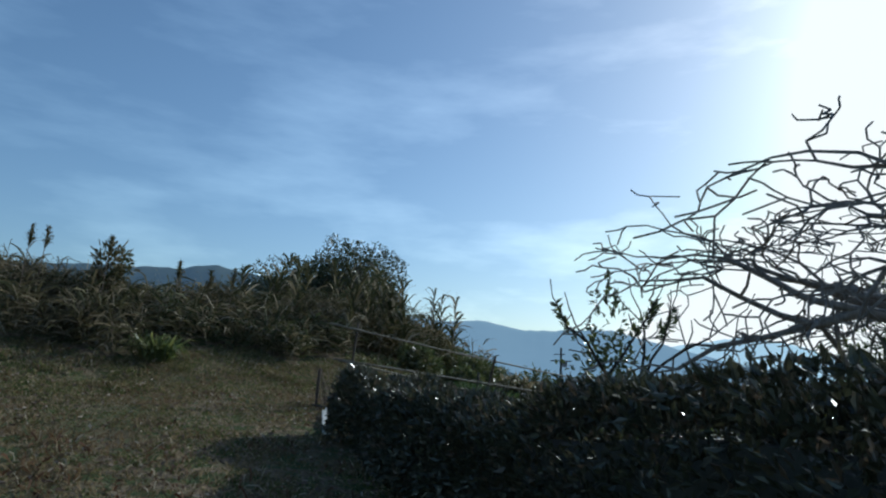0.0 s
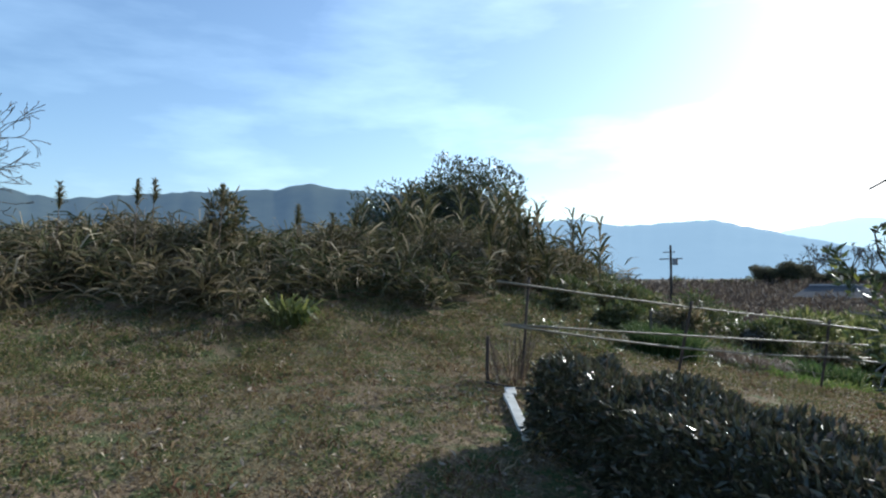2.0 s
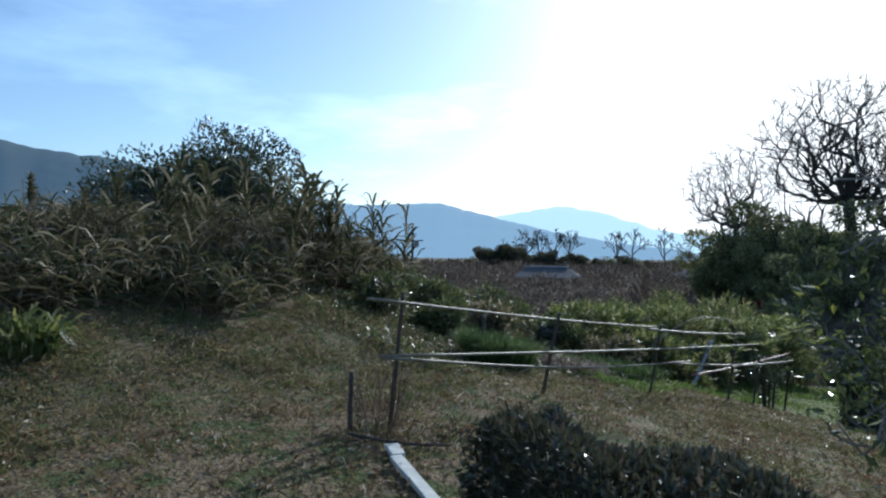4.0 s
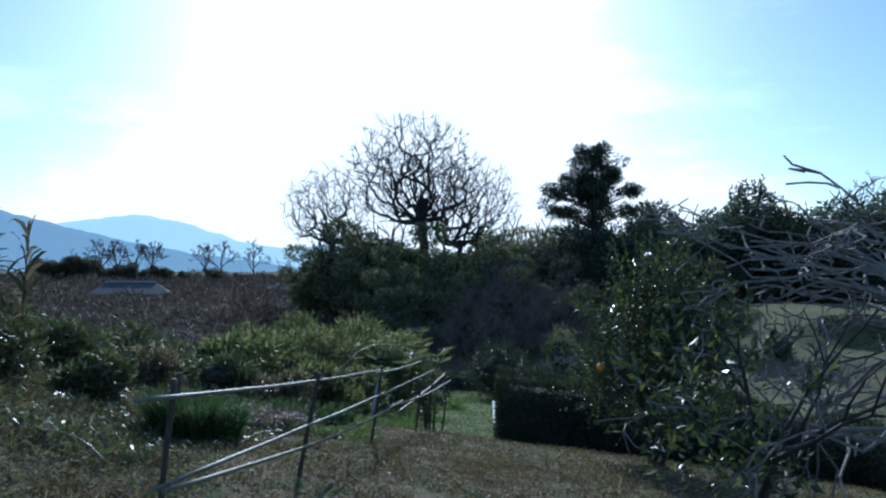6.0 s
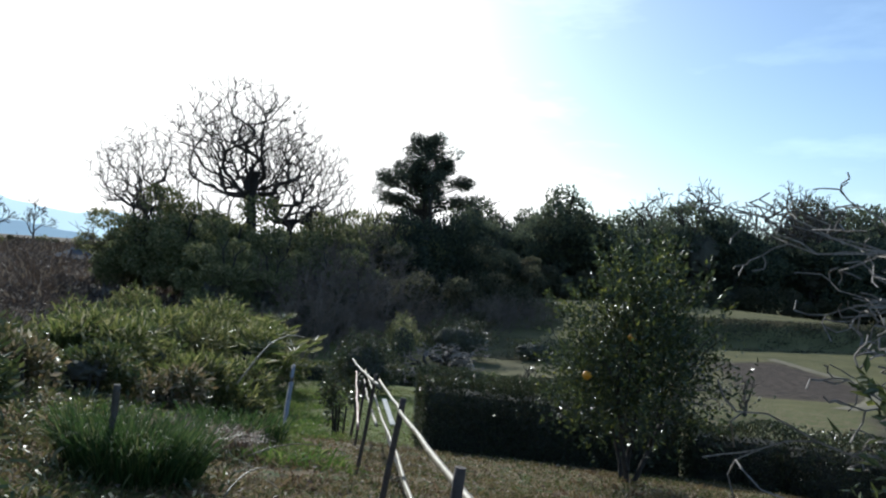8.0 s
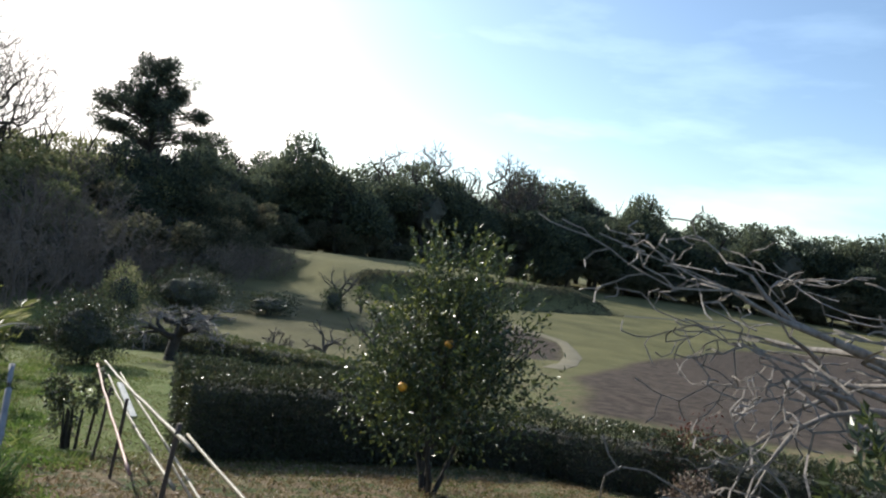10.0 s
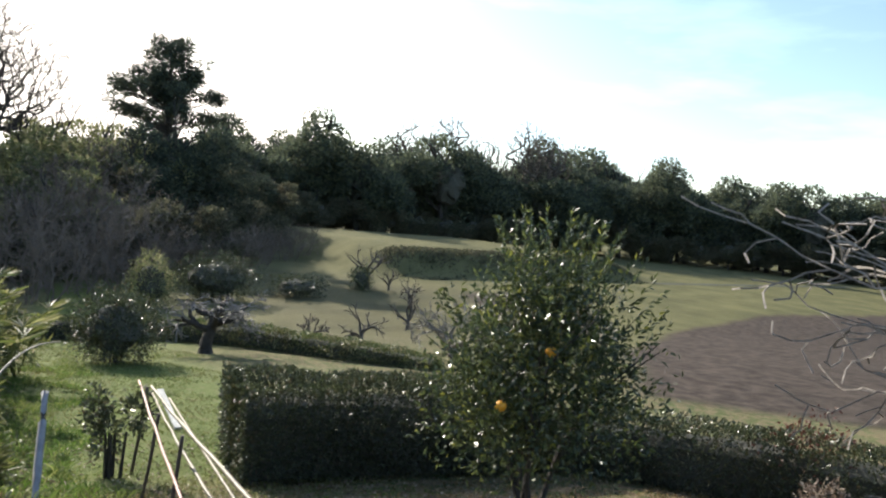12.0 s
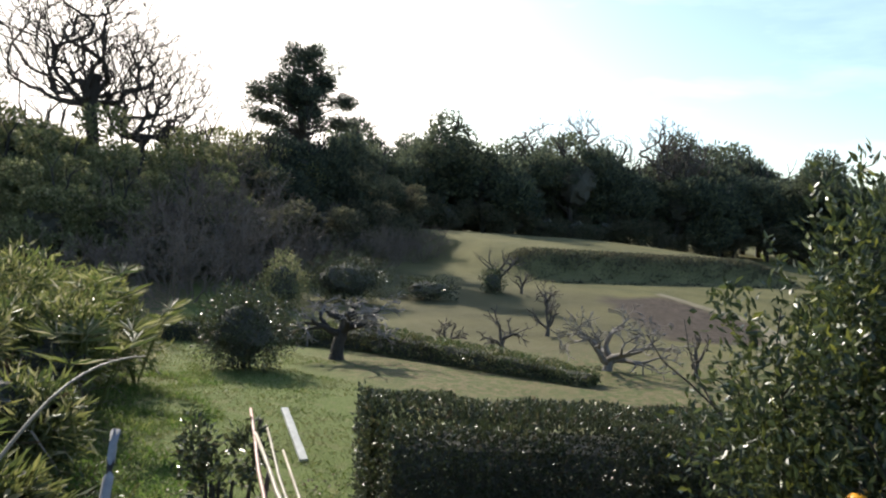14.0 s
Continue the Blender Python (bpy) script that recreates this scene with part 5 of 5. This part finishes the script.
for x, y, seed, h in ((98.0, 83.5, 5, 24.5), (107.0, 72.0, 9, 24.0), (102.5, 79.5, 14, 20.5), (94.0, 90.0, 18, 22.5), (110.5, 69.0, 23, 21.5)):
    dome_tree("pale leafless tree standing above the wood", (x, y), h * 0.55, 0.3, (0, 0, h * 0.72), (5.0, 5.0, h * 0.28), 380, seed, M_BARK, 0.06, "leafless trees above the wood", 3)

az = 27.0
while az < 132:
    dist = np.interp(az, [a for a, b in EDGE], [b for a, b in EDGE]) - 6 + rnd.uniform(-2, 2)
    plant(SMALL, (0, 2)[rnd.randrange(2)], dist * math.sin(radians(az)), 5 + dist * math.cos(radians(az)), rnd.uniform(1.0, 1.5))
    az += math.degrees(5.0 / dist) * rnd.uniform(0.8, 1.2)
# thickets under the great bare tree and the pine
for x, y, k, s in ((6.5, 52, 1, 1.0), (9.5, 50, 1, 1.05), (12.5, 52, 1, 1.0), (15.5, 50, 1, 0.9), (18.5, 51, 1, 0.95), (21.5, 53, 0, 1.15), (7, 45, 1, 0.8), (10, 46, 1, 0.8), (46, 72, 0, 1.2), (50, 74, 2, 1.3), (54, 77, 0, 1.2), (58, 80, 2, 1.3), (63, 83, 0, 1.2), (67, 86, 2, 1.3), (71, 85, 0, 1.2), (76, 85, 2, 1.2), (13.5, 45, 2, 0.75),
                   (17, 47, 2, 0.9), (20.5, 48, 0, 0.95), (24, 48, 0, 1.05), (35, 60, 0, 1.3), (39, 62, 2, 1.2),
                   (43, 66, 0, 1.3), (4.5, 56, 1, 1.15), (2.8, 60, 1, 0.95), (7.5, 57, 1, 1.35), (10.5, 58, 1, 1.4), (15.5, 57, 1, 1.35), (18.5, 58, 1, 1.3), (22, 59, 0, 1.55), (26, 60, 1, 1.4), (47, 72, 0, 1.4), (52, 78, 0, 1.5),
                   (27, 47, 2, 0.75), (19, 63, 1, 1.5), (22.5, 64, 1, 1.6), (26, 66, 0, 1.7), (29, 71, 1, 1.7), (38, 70, 0, 1.7), (42, 74, 0, 1.8)):
    plant(SMALL, k, x, y, s)


def brush(seed, h, spread):
    """A leafless thicket of many thin forking stems."""
    rnd2 = random.Random(seed)
    top = thing("brush_thicket", "brownish leafless thicket of thin twigs at the wood's edge", "thicket", (0, 0, 0), "leafless thickets")
    segs = []
    for _ in range(16):
        a, r = rnd2.uniform(0, 6.28), spread * math.sqrt(rnd2.random())
        grow(segs, (r * math.cos(a), r * math.sin(a), -0.1), (0.35 * math.cos(a), 0.35 * math.sin(a), 1), h * rnd2.uniform(0.3, 0.45), 0.045, 4, rnd2, 0.5, 0.1, 2, 4, 0.15, 0.68, 0.01)
    v, f = tubes(segs, 3)
    link_mesh("branchwork", v, f, M_BRUSH, top)
    return top


BRUSH = [brush(401, 4.6, 1.6), brush(402, 3.6, 1.8)]
for i, (x, y, size) in enumerate(((34.0, 52.5, 0.7), (37.0, 53.5, 0.75), (40.0, 54.5, 0.7), (31.5, 50.5, 0.8), (12.5, 40, 1.0), (7.5, 39, 0.8), (10.5, 37, 0.75), (14.5, 38.5, 0.9), (17.5, 42, 1.0), (20.5, 43.5, 0.9), (15.5, 45, 1.3), (12.0, 48, 1.5),
                                  (18.5, 50, 1.5), (22.5, 45, 0.9), (26.0, 44.5, 0.8), (14.5, 60, 2.1), (20.0, 60, 2.0), (24.0, 62, 2.0), (6.5, 61, 2.0))):
    plant(BRUSH, i % 2, x, y, size)
# dark cypress-like tree below the pine
dark = wood_tree("conifer", "broad dark conifer below the pine", 231, 12.2, (4.2, 4.2, 6.1), 12000, 0.34, M_CONIFER, clumps=20, group="conifers")
dark.location = (30.0, 60.5, gz(30.0, 60.5))
for x, y, size in ((34.5, 61.5, 0.82), (38.5, 63.0, 0.68), (26.5, 58.5, 0.72), (42.5, 66.0, 0.72)):
    copy_thing(dark, Matrix.Translation((x, y, gz(x, y))) @ Matrix.Rotation(x, 4, "Z")).scale = (size, size, size)


def pine():
    """A tall pine: bare trunk and layered needle clumps."""
    x, y = 33.5, 68.2
    top = thing("pine_tree", "tall pine with layered dark needle clumps", "tree", (x, y, gz(x, y)))
    rnd = random.Random(3)
    H = 20.4
    segs = [((0, 0, -0.3), (0.1, 0, 8), 0.45, 0.36), ((0.1, 0, 8), (0, 0.1, 15), 0.36, 0.2), ((0, 0.1, 15), (0, 0, H - 0.6), 0.2, 0.05)]
    vs, fs, off = [], [], 0
    for k in range(118):
        a = rnd.uniform(0, 6.28)
        if k < 66:
            # the rounded head
            e = rnd.uniform(-1, 1)
            t = rnd.uniform(0.45, 1.0)
            r, z = 3.3 * math.sqrt(1 - e * e) * t, H - 3.9 + e * 3.3 * t
            rr = np.array((0.95, 0.95, 0.7)) * rnd.uniform(0.6, 1.0)
        else:
            # wide lower tiers with gaps between their limbs
            a = (k % 7) * 0.9 + rnd.uniform(-0.22, 0.22)
            u = rnd.uniform(0.3, 1.0)
            r, z = (4.9 + 2.6 * ((k * 5) % 7) / 6) * u, 11.9 + 2.0 * (k % 2) + 0.8 * u + rnd.uniform(-0.4, 0.4)
            rr = np.array((1.0, 1.0, 0.55)) * rnd.uniform(0.6, 1.0)
        c = Vector((r * math.cos(a), r * math.sin(a), z))
        segs.append(((0, 0, z - 0.3 * r - 0.4), tuple(c), 0.08, 0.025))
        v, f = crown(rr, 190, 0.42, 0.1, 300 + k, 0.3, 0.6)
        vs.append(v + np.array(c))
        fs.append(f + off)
        off += len(v)
    v, f = tubes(segs, 6)
    link_mesh("trunk", v, f, M_DARKBARK, top, smooth=True)
    link_mesh("needles", np.concatenate(vs), np.concatenate(fs), M_CONIFER, top)


pine()

# ---- far plain: trees, pole, roofs ----
for i in range(58):
    a = radians(-38 + 46 * i / 57 + 0.3 * math.sin(i * 2.3))
    dist = 235 + 14 * math.sin(i * 1.7)
    plant(SMALL, i % 3, dist * math.sin(a), dist * math.cos(a), 0.55 + 0.16 * math.sin(i * 0.9) * math.cos(i * 2.1))
for x, y, k, size in ((-59, 203, 0, 1.5), (-55, 206, 2, 1.9), (-51, 204, 0, 1.7), (-46, 208, 2, 1.2), (-41, 206, 0, 1.3), (-36, 208, 2, 1.2), (-31, 207, 0, 1.1), (-24, 209, 2, 0.9), (-17, 207, 0, 1.0), (-10, 210, 2, 0.8), (-2, 206, 0, 0.7), (6, 208, 2, 0.8)):
    plant(SMALL, k, x, y, size)
for x, y in ((-46, 203), (-42, 204), (-37, 203), (-33, 204), (-19, 203), (-15, 204), (-6, 203)):
    bare_tree("bare_tree", "hazy leafless tree on the far plain", (x, y), 6.0, int(x + 200), M_BARK, 0.28, [(-0.7, 0.1, 1), (0.7, 0.1, 1), (0, 0.6, 1.2), (0.1, -0.6, 1.1)], [2.9] * 4, 3, 0.55, 0.12, 3, 0.08, 0.7, 0.14, 4, 0.05, "trees on the far plain")


def pole_line():
    x, y = -27.0, 65.5
    z = gz(x, y)
    top = thing("utility_pole", "dark utility pole with a crossarm on the plain", "pole", (x, y, z))
    stick("shaft", top, M_DARKBARK, (0, 0, -0.2), (0, 0, 6.6), 0.16, 0.11)
    stick("crossarm", top, M_DARKBARK, (-1.3, 0.2, 5.2), (1.3, -0.2, 5.2), 0.07, 0.07, sides=4)
    stick("crossarm", top, M_DARKBARK, (-0.9, 0.2, 5.9), (0.5, -0.1, 5.9), 0.06, 0.06, sides=4)
    bm = bmesh.new()
    bmesh.ops.create_cone(bm, cap_ends=True, segments=12, radius1=0.28, radius2=0.28, depth=0.7)
    bmesh.ops.translate(bm, verts=bm.verts, vec=(0.45, 0, 4.9))
    part("transformer", bm, M_GREYWOOD, top)


pole_line()


def house(x, y, turn, L, W, H, R):
    top = thing("house", "low house with a grey tiled roof on the plain", "house", (x, y, gz(x, y) - 0.1), "houses on the plain")
    top.rotation_euler = (0, 0, turn)
    bm = bmesh.new()
    bmesh.ops.create_cube(bm, size=1)
    for v in bm.verts:
        v.co = Vector((v.co.x * L, v.co.y * W, (v.co.z + 0.5) * H))
    part("wall", bm, M_PLASTER, top)
    bm = bmesh.new()
    o = 0.6
    q = [bm.verts.new(c) for c in ((-L / 2 - o, -W / 2 - o, H), (L / 2 + o, -W / 2 - o, H), (L / 2 + o, W / 2 + o, H), (-L / 2 - o, W / 2 + o, H), (-L / 2 + 1.5, 0, H + R), (L / 2 - 1.5, 0, H + R))]
    for f in ((0, 1, 5, 4), (1, 2, 5), (2, 3, 4, 5), (3, 0, 4), (3, 2, 1, 0)):
        bm.faces.new([q[i] for i in f])
    part("roof", bm, M_ROOF, top)
    stick("ridge", top, M_GREYWOOD, (-L / 2 + 1.4, 0, H + R + 0.05), (L / 2 - 1.4, 0, H + R + 0.05), 0.15, 0.15, sides=6)


house(-19, 98, 0.15, 9, 6, 0.75, 1.5)
house(2, 112, -0.5, 6, 5, 0.8, 1.3)
